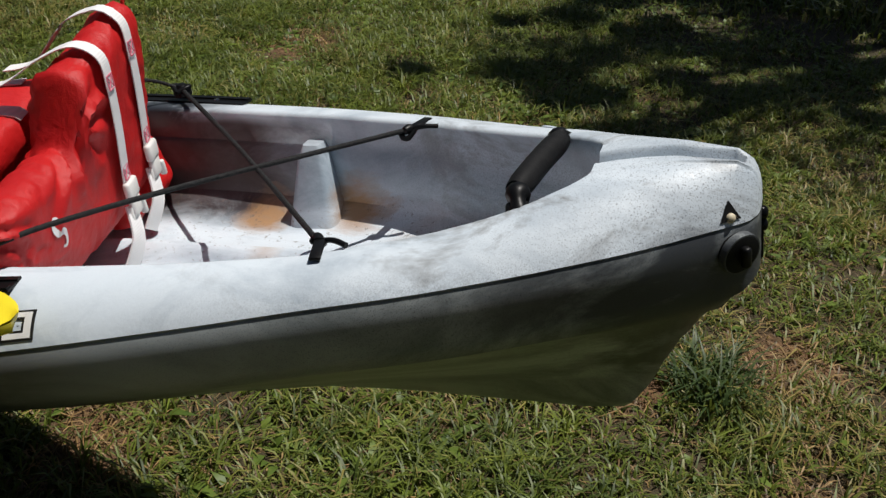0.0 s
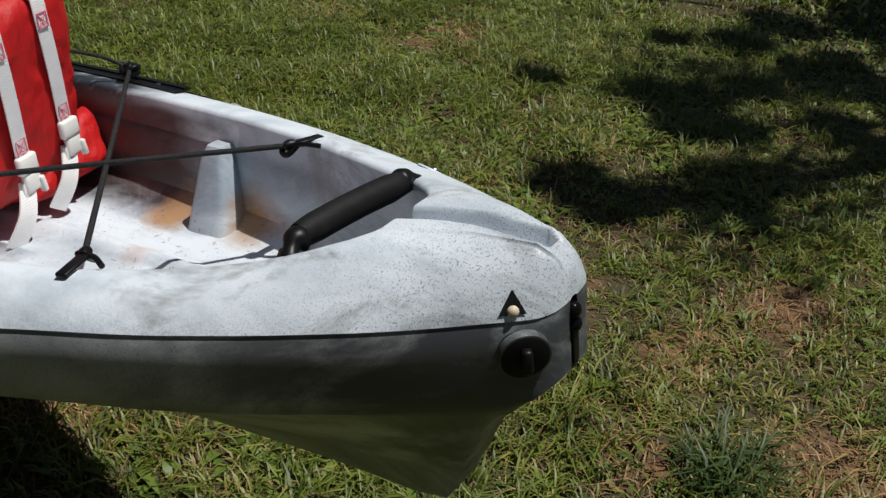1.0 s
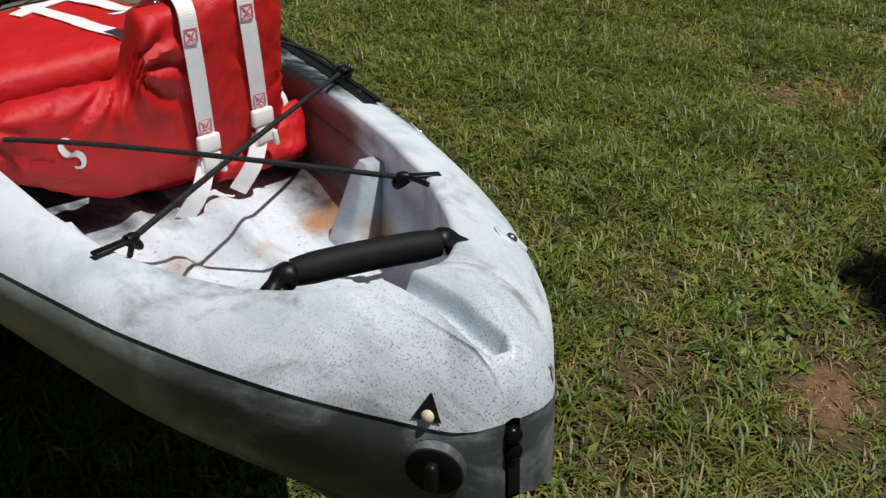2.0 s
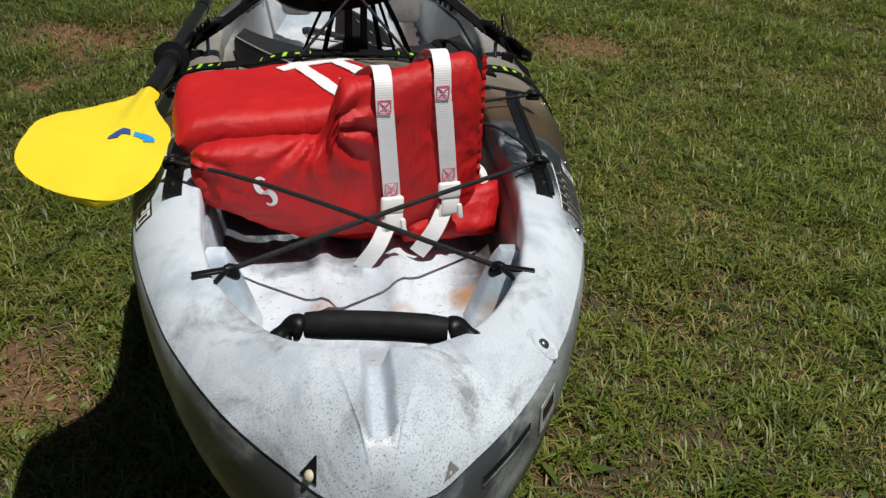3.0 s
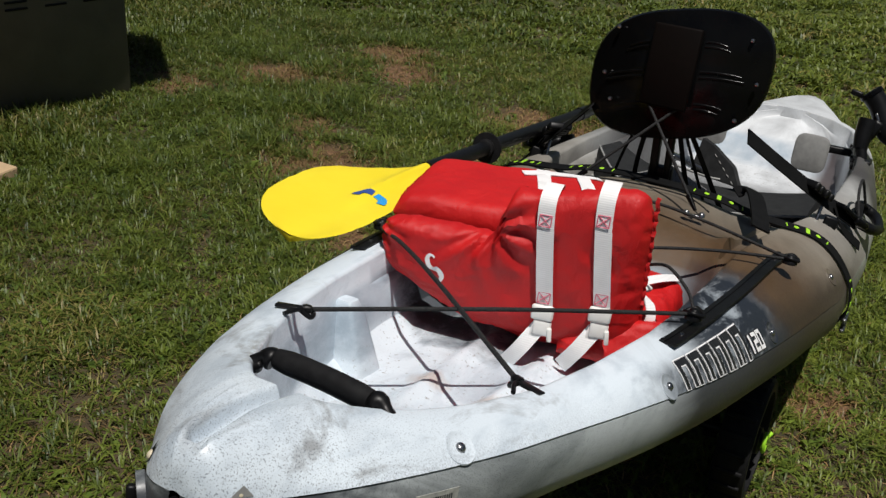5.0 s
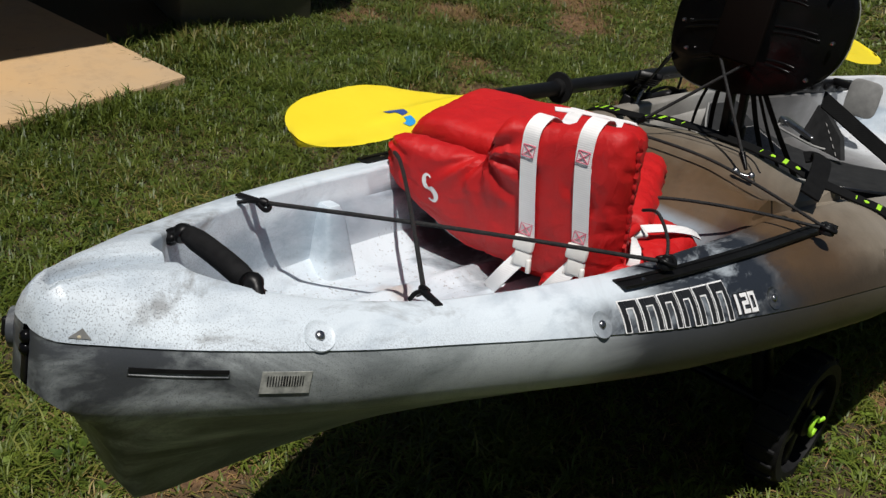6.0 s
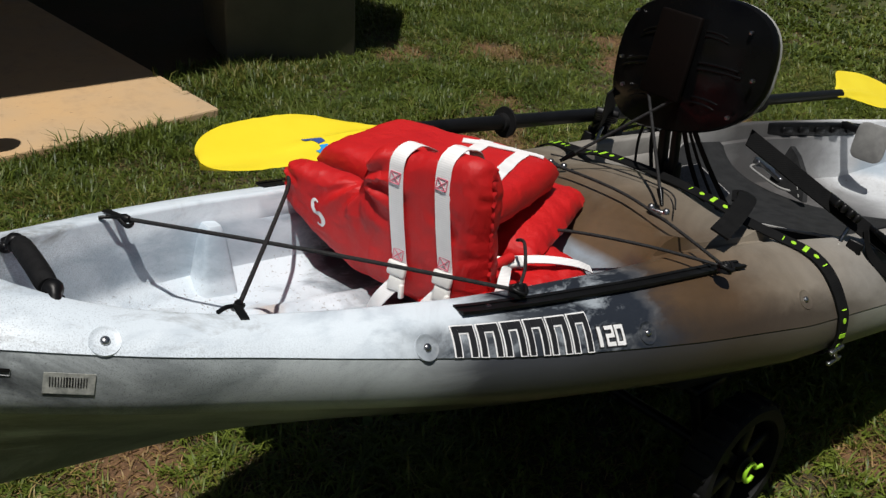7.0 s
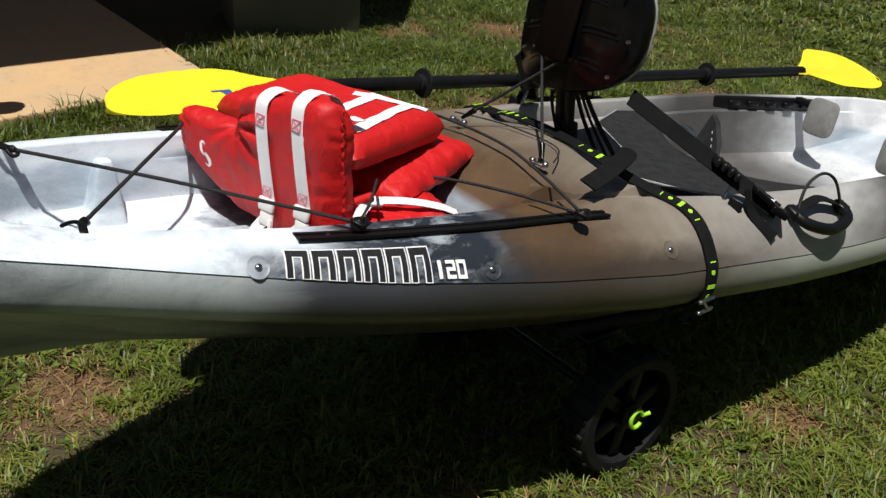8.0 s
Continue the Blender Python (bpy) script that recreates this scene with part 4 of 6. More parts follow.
# bars of each block shape of the side mark, in a box one wide and one high
ARCH = [(0, 0, .27, 1), (.73, 0, 1, 1), (.27, .76, .73, 1)]
STROKES = [ARCH] * 6
DIGITS = [
    [(.3, 0, .7, 1)],
    [(0, .8, 1, 1), (.72, .5, 1, .8), (0, .4, 1, .6), (0, 0, .28, .4), (.28, 0, 1, .2)],
    [(0, 0, .26, 1), (.74, 0, 1, 1), (.26, .8, .74, 1), (.26, 0, .74, .2)]]


def build_decal():
    base = part("side_decal", decal_strip(0.632, 0.634, 0.5, 0.52, 0, 0.0005), INK_BLACK, kayak, "row of black block shapes outlined in white")
    y, w, gap, o = 0.620, 0.0345, 0.0065, 0.0022
    for strokes in STROKES:
        outline = [decal_strip(y + a * w - o, y + c * w + o, b - 0.05, d + 0.05, 0.006, 0.0011) for a, b, c, d in strokes]
        part("mark_outline", join(*outline), INK_WHITE, base)
        part("mark", join(*[decal_strip(y + a * w, y + c * w, b, d, 0.006, 0.0019) for a, b, c, d in strokes]), INK_BLACK, base)
        y += w + gap
    y += 0.002
    for strokes in DIGITS:
        ww = 0.0175
        part("digit_outline", join(*[decal_strip(y + a * ww - 0.0015, y + c * ww + 0.0015, b * .5 + .05, d * .5 + .11, 0.004, 0.0011) for a, b, c, d in strokes]), INK_BLACK, base)
        part("digit", join(*[decal_strip(y + a * ww, y + c * ww, b * .5 + .08, d * .5 + .08, 0.004, 0.0019) for a, b, c, d in strokes]), INK_WHITE, base)
        y += ww + 0.0025


def build_port_decal():
    """The same mark on the port side: its digits stand nearest the stern."""
    base = part("side_decal", mirrored_mesh(decal_strip(0.632, 0.634, 0.5, 0.52, 0, 0.0005)), INK_BLACK, kayak, "row of black block shapes outlined in white")
    y, ww = 0.616, 0.0300
    for strokes in reversed(DIGITS):
        flip = [(1 - c, b, 1 - a, d) for a, b, c, d in strokes]
        part("digit_outline", mirrored_mesh(join(*[decal_strip(y + a * ww - 0.003, y + c * ww + 0.003, b * .62 + .15, d * .62 + .27, 0.004, 0.0011) for a, b, c, d in flip])), INK_BLACK, base)
        part("digit", mirrored_mesh(join(*[decal_strip(y + a * ww, y + c * ww, b * .62 + .21, d * .62 + .21, 0.004, 0.0019) for a, b, c, d in flip])), INK_WHITE, base)
        y += ww + 0.004
    w, gap, o = 0.0335, 0.0065, 0.0028
    y += 0.006
    for strokes in reversed(STROKES):
        part("mark_outline", mirrored_mesh(join(*[decal_strip(y + a * w - o, y + c * w + o, b - 0.05, d + 0.05, 0.006, 0.0011) for a, b, c, d in strokes])), INK_WHITE, base)
        part("mark", mirrored_mesh(join(*[decal_strip(y + a * w, y + c * w, b, d, 0.006, 0.0019) for a, b, c, d in strokes])), INK_BLACK, base)
        y += w + gap


def mirrored_mesh(bm):
    for v in bm.verts:
        v.co.x = -v.co.x
    return bm


def build_cockpit():
    for s in (-1, 1):
        # foot brace: black rail with a grey pedal
        py = 2.70 if s < 0 else 2.56
        rail = part("foot_rail", join(box((s * 0.280, 2.70, 0.306), (0.020, 0.70, 0.040), (0, 0, s * 6), 0.006), *[box((s * (0.2665 - 0.1045 * (yy - 2.70)), yy, 0.306), (0.008, 0.045, 0.018), (0, 0, s * 6), 0.003, 1) for yy in (2.44, 2.52, 2.60, 2.68, 2.76, 2.84)],
                                      box((s * 0.215, py + 0.02, 0.322), (0.12, 0.03, 0.022), (0, 0, s * 6), 0.005)), BLACK_PLASTIC, kayak, "black foot-brace rail")
        rows = []
        for k, h in ((0.9, -0.006), (1.0, -0.003), (1.0, 0.003), (0.9, 0.006)):
            rows.append([Vector((s * 0.165 + k * 0.050 * math.copysign(abs(math.cos(a)) ** 0.45, math.cos(a)), py + h + 0.12 * k * 0.055 * math.sin(a), 0.300 + k * 0.055 * math.copysign(abs(math.sin(a)) ** 0.45, math.sin(a)))) for a in (2 * math.pi * i / 28 for i in range(28))])
        part("foot_pedal", quads(rows, True, True), GREY_PEDAL, rail, "grey foot pedal")
        # side carry handle amidships
        c = Vector((s * 0.392, 1.850, 0.285))
        handle = part("side_handle", join(tube(smooth_path([c + Vector((-s * 0.010, -0.092, 0.004)), c + Vector((s * 0.020, -0.074, -0.010)), c + Vector((s * 0.034, 0.0, -0.022)), c + Vector((s * 0.020, 0.074, -0.010)), c + Vector((-s * 0.010, 0.092, 0.004))], 6), 0.0125, 10),
                                          box(c + Vector((-s * 0.012, -0.090, 0.004)), (0.034, 0.030, 0.022), (0, s * 20, 0), 0.006), box(c + Vector((-s * 0.012, 0.090, 0.004)), (0.034, 0.030, 0.022), (0, s * 20, 0), 0.006)),
                      BLACK_PLASTIC, kayak, "black side carry handle with a cord loop")
        part("cord_loop", tube(smooth_path([c + Vector((-s * 0.006, -0.085, 0.0)), c + Vector((-s * 0.022, -0.055, 0.055)), c + Vector((-s * 0.026, 0.0, 0.080)), c + Vector((-s * 0.022, 0.055, 0.060)), c + Vector((-s * 0.006, 0.085, 0.0))], 6), 0.0034), CORD, handle)
        part("handle_strap", ribbon(smooth_path([c + Vector((-s * 0.010, -0.080, 0.008)), c + Vector((-s * 0.018, 0.0, 0.026)), c + Vector((-s * 0.010, 0.080, 0.008))], 7), 0.020, (s * 0.3, 0, 1), 0.003), BLACK_WEB, handle)
        # eye screws behind the seat
        e = Vector((s * 0.126, 1.255, 0.324))
        part("deck_eye", join(box(e, (0.034, 0.012, 0.006), (0, 0, s * 20), 0.002), lathe([(0.007, 0), (0.0065, 0.006), (0.003, 0.009), (0, 0.0095)], e + Vector((0.014, 0.004, 0)), (0, 0, 1), 12),
                              lathe([(0.007, 0), (0.0065, 0.006), (0.003, 0.009), (0, 0.0095)], e + Vector((-0.014, -0.004, 0)), (0, 0, 1), 12)), STEEL, kayak, "steel deck eye")


build_fittings()
build_carry_handle()
build_bungees()
build_decal()
build_port_decal()
build_cockpit()


def build_rod_holder():
    rod = thing("rod_holder", (0.31, 2.5, 0.31), "black plastic fishing rod holder clamped to the gunwale", "rod holder", kayak=True)
    part("base", join(box((0.315, 2.50, 0.318), (0.05, 0.09, 0.016), (0, 6, 0), 0.004), tube([(0.312, 2.50, 0.32), (0.300, 2.51, 0.36)], 0.016, 14)), BLACK_PLASTIC, rod)
    part("arm", join(tube([(0.300, 2.51, 0.35), (0.298, 2.52, 0.385), (0.302, 2.535, 0.43)], 0.026, 12, lambda k: 0.8 + 0.3 * k), box((0.318, 2.535, 0.40), (0.030, 0.04, 0.075), (0, 24, 0), 0.008)), BLACK_PLASTIC, rod)
    path = smooth_path([(0.292, 2.56, 0.500), (0.316, 2.56, 0.475), (0.338, 2.555, 0.44), (0.352, 2.55, 0.405), (0.370, 2.55, 0.384), (0.388, 2.55, 0.376)], 5)
    part("tube", tube(path, 0.030, 18, lambda k: 1.0 - 0.5 * step(0.45, 0.95, k)), BLACK_PLASTIC, rod)
    part("rim", lathe([(0.026, -0.006), (0.034, -0.004), (0.034, 0.008), (0.027, 0.010), (0.02, 0.003)], (0.290, 2.56, 0.502), (-0.7, 0, 0.7), 20), GLOSS_BLACK, rod)
    part("lever", box((0.250, 2.56, 0.497), (0.034, 0.020, 0.016), (0, 10, 0), 0.004), BLACK_PLASTIC, rod)
    part("tube_slot", box((0.330, 2.528, 0.43), (0.008, 0.006, 0.055), (0, -28, 0), 0.002), STEEL, rod, "worn edge of the open slot")
    part("end_cap", lathe([(0.0, -0.022), (0.018, -0.016), (0.024, 0.0), (0.020, 0.014), (0, 0.018)], (0.402, 2.55, 0.372), (1, 0, -0.2), 16), GLOSS_BLACK, rod, "shiny black end knob")


build_rod_holder()

# ---- the seat ----


def build_seat():
    seat = thing("kayak_chair", (0, 1.50, 0.21), "black padded kayak seat with a raised backrest", "seat", kayak=True)
    # backrest: a bowed shell, its back to the stern
    def outline(a):
        x = 0.182 * math.copysign(abs(math.cos(a)) ** 0.74, math.cos(a))
        z = 0.562 + 0.127 * math.copysign(abs(math.sin(a)) ** 0.74, math.sin(a)) + 0.035 * (x / 0.182)
        return x, z
    def skin(off, grow, rings=12, n=48):
        rows = []
        for i in range(rings + 1):
            k = i / rings
            r = []
            for j in range(n):
                x, z = outline(2 * math.pi * j / n)
                x, z = x * k * grow, 0.562 + (z - 0.562) * k * grow
                bow = 0.9 * x * x - 0.020 * (1 - k ** 3)
                rib = 0.0025 * abs(math.sin((z - 0.44) * 40)) * (1 - k ** 4) * min(1, abs(x) * 12)
                r.append(Vector((x, 1.378 - 0.10 * x + off + 1.05 * x * x + (z - 0.562) * -0.06 - 0.012 * (1 - k ** 2) * (1 if off <= 0 else -1) - (rib if off <= 0 else 0), z)))
            rows.append(r)
        return rows
    back = quads(skin(0.0, 1.0), True)
    shell = part("backrest_shell", back, GLOSS_BLACK, seat, "glossy black ribbed back of the backrest")
    front = skin(0.030, 0.985)
    part("backrest_pad", quads(front, True), SEATPAD, seat)
    rim_back, rim_front = skin(0.0, 1.0)[-1], front[-1]
    part("backrest_edge", quads([rim_back, [a.lerp(b, 0.35) + (a - Vector((0, 1.5, 0.562))).normalized() * 0.006 for a, b in zip(rim_back, rim_front)],
                                 [a.lerp(b, 0.7) + (a - Vector((0, 1.5, 0.562))).normalized() * 0.006 for a, b in zip(rim_back, rim_front)], rim_front], True), GLOSS_BLACK, seat)
    part("edge_piping", tube([p + Vector((0, 0.001, 0)) for p in rim_front] + [rim_front[0]], 0.0035, 6), LIGHT_PIPING, seat, "light grey piping round the pad")
    # raised pocket panel and screws on the back
    part("back_panel", box((0.0, 1.352, 0.579), (0.098, 0.012, 0.16), (-3, 0, -5.7), 0.004), BROWN_PANEL, shell, "dark brown panel on the backrest")
    for side in (-1, 1):
        for z0 in (0.496, 0.506, 0.559, 0.570, 0.619, 0.628):
            ln = 0.140 - 0.6 * abs(z0 - 0.559)
            rib = []
            for i in range(9):
                x = side * (0.056 + (ln - 0.056) * i / 8)
                z = z0 - 0.010 * (i / 8) ** 2 + 0.030 * (x / 0.182)
                kk = min(1.0, math.hypot(x / 0.182, (z - 0.562 - 0.035 * x / 0.182) / 0.127))
                rib.append(Vector((x, 1.378 - 0.10 * x + 1.05 * x * x + (z - 0.562) * -0.06 - 0.012 * (1 - kk ** 2) - 0.001, z)))
            part("rib", tube(rib, 0.0028, 8), GLOSS_BLACK, shell)
    for x, z in ((-0.13, 0.635), (-0.145, 0.54), (0.14, 0.655), (0.165, 0.575), (0.14, 0.50), (-0.12, 0.49)):
        part("rivet", lathe([(0.004, -0.004), (0.0035, 0.003), (0, 0.004)], (x, 1.362 - 0.1 * x + 1.05 * x * x, z), (0, -1, 0), 10), STEEL, shell)
    # black folding post, with a fan of webbing braces and a grey mesh panel beside it
    part("seat_post", join(box((-0.012, 1.428, 0.385), (0.016, 0.020, 0.17), (14, 0, 0), 0.003), box((0.018, 1.425, 0.385), (0.014, 0.018, 0.17), (14, 0, 0), 0.003),
                           box((0.002, 1.446, 0.335), (0.050, 0.022, 0.07), (14, 0, 0), 0.004)), BLACK_PLASTIC, seat, "black folding post under the backrest")
    for x0, x1, w in ((-0.045, -0.120, 0.006), (-0.03, -0.070, 0.010), (0.030, 0.060, 0.010), (0.040, 0.095, 0.006), (0.05, 0.130, 0.010)):
        run = [Vector((x0, 1.40, 0.465)), Vector(((x0 + x1) / 2, 1.44, 0.385)), Vector((x1, 1.510, 0.290))]
        part("brace_strap", ribbon(smooth_path(run, 6), w, (0, -1, 0.25), 0.0022), BLACK_WEB, seat)
    mesh = [[Vector((x, 1.495 + 0.05 * v + 0.2 * abs(x), 0.280 + 0.075 * v * (1 - abs(x) / 0.16))) for x in (-0.12, -0.08, -0.04, 0.0, 0.04, 0.08)] for v in (0, 0.5, 1)]
    part("mesh_panel", join(quads(mesh), quads([[p + Vector((0, 0.004, 0)) for p in r] for r in mesh])), GREY_MESH, seat, "pale grey mesh panel behind the cushion")
    # cushion, turned up at the sides, its rear corners cut back
    rows = []
    for i in range(19):
        v = i / 18
        r = []
        for j in range(33):
            u = j / 16 - 1
            x = u * (0.285 - 0.01 * v)
            back = 1.525 + (0.40 if x < 0 else 0.12) * max(0.0, (abs(x) - 0.06) / 0.225) ** 1.2
            front = 1.925 + 0.17 * u * u - 0.05 * max(0.0, u) ** 2
            z = 0.274 + 0.018 * abs(u) ** 2.5 + 0.006 * math.sin(v * 5 + 0.6) * (1 - u * u) - 0.012 * step(0.88, 1.0, v)
            r.append(Vector((x, back + (front - back) * v, z)))
        rows.append(r)
    top = quads(rows)
    low = quads([[p - Vector((0, 0, 0.070)) for p in r] for r in rows])
    cush = part("cushion", join(top, low), SEATPAD, seat, "charcoal seat cushion")
    edge = rows[0] + [r[-1] for r in rows[1:]] + list(reversed(rows[-1][:-1])) + [r[0] for r in reversed(rows[1:-1])]
    part("cushion_edge", quads([[*edge], [p - Vector((0, 0, 0.012)) + (p - Vector((0, 1.82, 0.27))).normalized() * 0.004 for p in edge], [p - Vector((0, 0, 0.058)) + (p - Vector((0, 1.82, 0.27))).normalized() * 0.004 for p in edge], [p - Vector((0, 0, 0.070)) for p in edge]], True), SEATPAD, cush)
    part("cushion_piping", tube([p + Vector((0, 0, 0.001)) for p in rows[0]], 0.0025, 6), LIGHT_PIPING, cush)
    flap = [Vector((-0.045, 1.945, 0.278)), Vector((0.100, 1.845, 0.282)), Vector((0.070, 1.885, 0.322)), Vector((0.0, 1.955, 0.352)), Vector((-0.038, 1.985, 0.362))]
    part("front_flap", quads([flap, [p + Vector((0.006, 0.010, 0.001)) for p in flap]], True, True), SEATPAD, cush, "dark stitched flap standing up from the cushion")
    for k in range(5):
        part("stitch", tube([flap[3].lerp(flap[1], 0.15 + 0.16 * k) + Vector((-0.004, -0.003, -0.006)), flap[3].lerp(flap[1], 0.22 + 0.16 * k) + Vector((-0.004, -0.003, -0.006))], 0.0012, 5), LIGHT_PIPING, cush)
    part("adjuster_clip", join(box((-0.060, 1.968, 0.296), (0.145, 0.026, 0.012), (0, 4, -33), 0.005), box((-0.105, 1.998, 0.296), (0.030, 0.034, 0.018), (0, 4, -33), 0.006)), STEEL, seat, "grey metal adjuster clip")
    part("clip_loop", tube(smooth_path([(-0.115, 1.985, 0.289), (-0.105, 1.955, 0.287), (-0.05, 1.918, 0.286), (0.015, 1.880, 0.286), (0.045, 1.885, 0.286)], 6), 0.0030), LIGHT_PIPING, seat)
    # side straps to the deck and their buckles
    for s in (-1, 1):
        a, b = Vector((s * 0.162, 1.425, 0.468)), Vector((s * 0.382, 1.695, 0.296))
        strap = part("side_strap", ribbon(smooth_path([a, a.lerp(b, 0.5) + Vector((0, 0.012, -0.006)), b], 10), 0.036, (s * 0.5, -0.6, 0.7), 0.003), BLACK_WEB, seat)
        d = (b - a).normalized()
        rot = math.degrees(math.atan2(d.y, d.x))
        part("buckle", join(*[box(a.lerp(b, 0.55 + 0.045 * k) + Vector((0, 0.010, 0.004)), (0.014, 0.056 - 0.004 * (k % 2), 0.018), (0, 32, rot), 0.005) for k in range(4)]), BLACK_PLASTIC, strap, "ribbed black ladder-lock buckle")
        part("buckle", join(box(a.lerp(b, 0.93) + Vector((0, 0.004, 0.006)), (0.090, 0.044, 0.012), (0, 30, rot), 0.004), box(b + Vector((0, 0, 0.004)), (0.040, 0.050, 0.016), (0, 24, rot), 0.005)), GLOSS_BLACK, strap, "black side-release buckle")
        part("strap_tail", ribbon(smooth_path([a.lerp(b, 0.80), a.lerp(b, 0.86) + Vector((s * 0.012, -0.02, -0.03)), b + Vector((s * 0.022, -0.015, -0.045))], 6), 0.022, (s, 0, 0.2), 0.002), BLACK_WEB, strap)
        m = a.lerp(b, 0.95) + Vector((0, 0.004, 0.0135))
        part("strap_mark", join(*[tube([m + Vector((e[0], e[1], 0.0)), m + Vector((e[2], e[3], 0.0))], 0.0016, 5) for e in ((-0.008, -0.006, 0.002, 0.0), (0.002, 0.0, 0.008, -0.006), (0.002, 0.0, 0.002, 0.008))]), INK_WHITE, strap, "small white printed mark")
        part("tag", box(a.lerp(b, 0.79) + Vector((s * 0.004, -0.030, -0.036)), (0.030, 0.008, 0.034), (0, 10, 20), 0.003), BLACK_PLASTIC, strap)
        part("snap_link", tube(smooth_path([a.lerp(b, 0.72) + Vector((-s * 0.006, 0.0, -0.01)), a.lerp(b, 0.74) + Vector((-s * 0.012, -0.02, -0.045)), a.lerp(b, 0.76) + Vector((-s * 0.004, -0.012, -0.06))], 5), 0.004), STEEL, strap)
        # rear cords from backrest to the deck eyes
        e = Vector((s * 0.126, 1.262, 0.333))
        t = Vector((-s * 0.028, 1.352, 0.50))
        part("rear_cord", tube(smooth_path([e + (t - e) * 0.12, t], 6), 0.0032), CORD, seat)
        part("cord_end", tube([e, e + (t - e) * 0.14], 0.0065, 10, lambda k: 0.5 + 0.5 * min(1, 3 * k)), GLOSS_BLACK, seat)
    part("loose_cord", tube(smooth_path([(-0.16, 1.27, 0.335), (-0.05, 1.32, 0.342), (0.08, 1.34, 0.34), (0.15, 1.27, 0.335)], 8), 0.0016, 6), CORD, seat)


build_seat()

# ---- the paddle ----


def build_paddle():
    paddle = thing("kayak_paddle", (-0.36, 1.3, 0.30), "double-bladed kayak paddle with yellow blades lying along the gunwale", "paddle", kayak=True)
    a, b = Vector((-0.335, 1.03, 0.336)), Vector((-0.397, 2.90, 0.379))
    shaft = part("shaft", tube([a.lerp(b, i / 20) for i in range(21)], 0.0155, 16), BLACK_PLASTIC, paddle, "black tubular shaft")
    for p in (a.lerp(b, 0.155), a.lerp(b, 0.726)):
        part("drip_ring", lathe([(0.0155, -0.016), (0.0190, -0.014), (0.0200, -0.004), (0.033, -0.003), (0.034, 0.0), (0.033, 0.003), (0.0200, 0.004), (0.0190, 0.014), (0.0155, 0.016)], p, b - a, 22), FOAM, shaft, "black rubber drip ring")
    part("ferrule", tube([a.lerp(b, 0.49), a.lerp(b, 0.52)], 0.0175, 16), BLACK_PLASTIC, shaft)

    def blade(neck, tip, side, up, name_label, roll=0.0):
        neck, tip = Vector(neck), Vector(tip)
        d = tip - neck
        ln = d.length
        d.normalize()
        s = Vector(side)
        s = (s - d * s.dot(d)).normalized()
        n = d.cross(s)
        n = n if n.dot(Vector(up)) > 0 else -n
        s, n = s * math.cos(roll) + n * math.sin(roll), n * math.cos(roll) - s * math.sin(roll)
        def half_width(v, sg):
            k = 0.018 * (1 - step(0.0, 0.3, v)) + 0.098 * step(0.03, 0.464, v) ** 0.9 * (1 - max(0.0, (v - 0.6) / 0.4) ** 2.6) ** 0.55
            return k * (0.70 if sg > 0 else 1.30) if v > 0.08 else k
        sheets = []
        for th in (0.003, -0.003):
            rows = []
            for i in range(33):
                v = 1 - (1 - i / 32) ** 1.25
                r = []
                for j in range(17):
                    u = j / 8 - 1
                    wd = half_width(v, u)
                    skew = 0.035 * v * v
                    spine = 0.010 * math.exp(-(u * wd / 0.012) ** 2) * (1 - step(0.3, 0.75, v))
                    r.append(neck + d * (ln * v) + s * (u * wd + skew) + n * (0.010 * u * u * v - 0.004 * v * v + spine + th * (1 - abs(u) ** 6 * 0.8)))
                rows.append(r)
            sheets.append(quads(rows))
        bm = join(*sheets)
        bmesh.ops.remove_doubles(bm, verts=bm.verts, dist=0.0016)
        return part("blade", bm, YELLOW, paddle, name_label)

    near = blade((-0.337, 1.044, 0.337), (-0.366, 0.590, 0.292), (1, 0, 0.0), (0, 0, 1), "bright yellow blade with a small blue mark", -0.098)
    tree = BVHTree.FromPolygons([v.co.copy() for v in near.data.vertices], [tuple(f.vertices) for f in near.data.polygons])
    shift = ORIGIN["kayak_paddle"].translation

    def near_at(x, y):
        return tree.ray_cast(Vector((x, y, 0.6)) + shift, Vector((0, 0, -1)))[0] - shift + Vector((0, 0, 0.0012))

    # printed arch: dark blue on one half, light blue on the other
    for lo, hi, ink, word in ((0.56, 1.0, BLUE, "dark blue printed arc"), (0.0, 0.50, SKY_BLUE, "light blue printed arc")):
        rows = []
        for i in range(11):
            a0 = math.pi * (lo + (hi - lo) * i / 10)
            rows.append([near_at(-0.327 + 0.033 * r * math.cos(a0), 0.806 + 0.036 * r * math.sin(a0)) for r in (0.52, 0.68, 0.84, 1.0)])
        part("blue_mark", quads(rows), ink, near, word)
    blade((-0.396, 2.86, 0.379), (-0.412, 3.36, 0.372), (1, 0, -0.42), (0, 0, 1), "bright yellow blade")


build_paddle()

# ---- the life vest ----


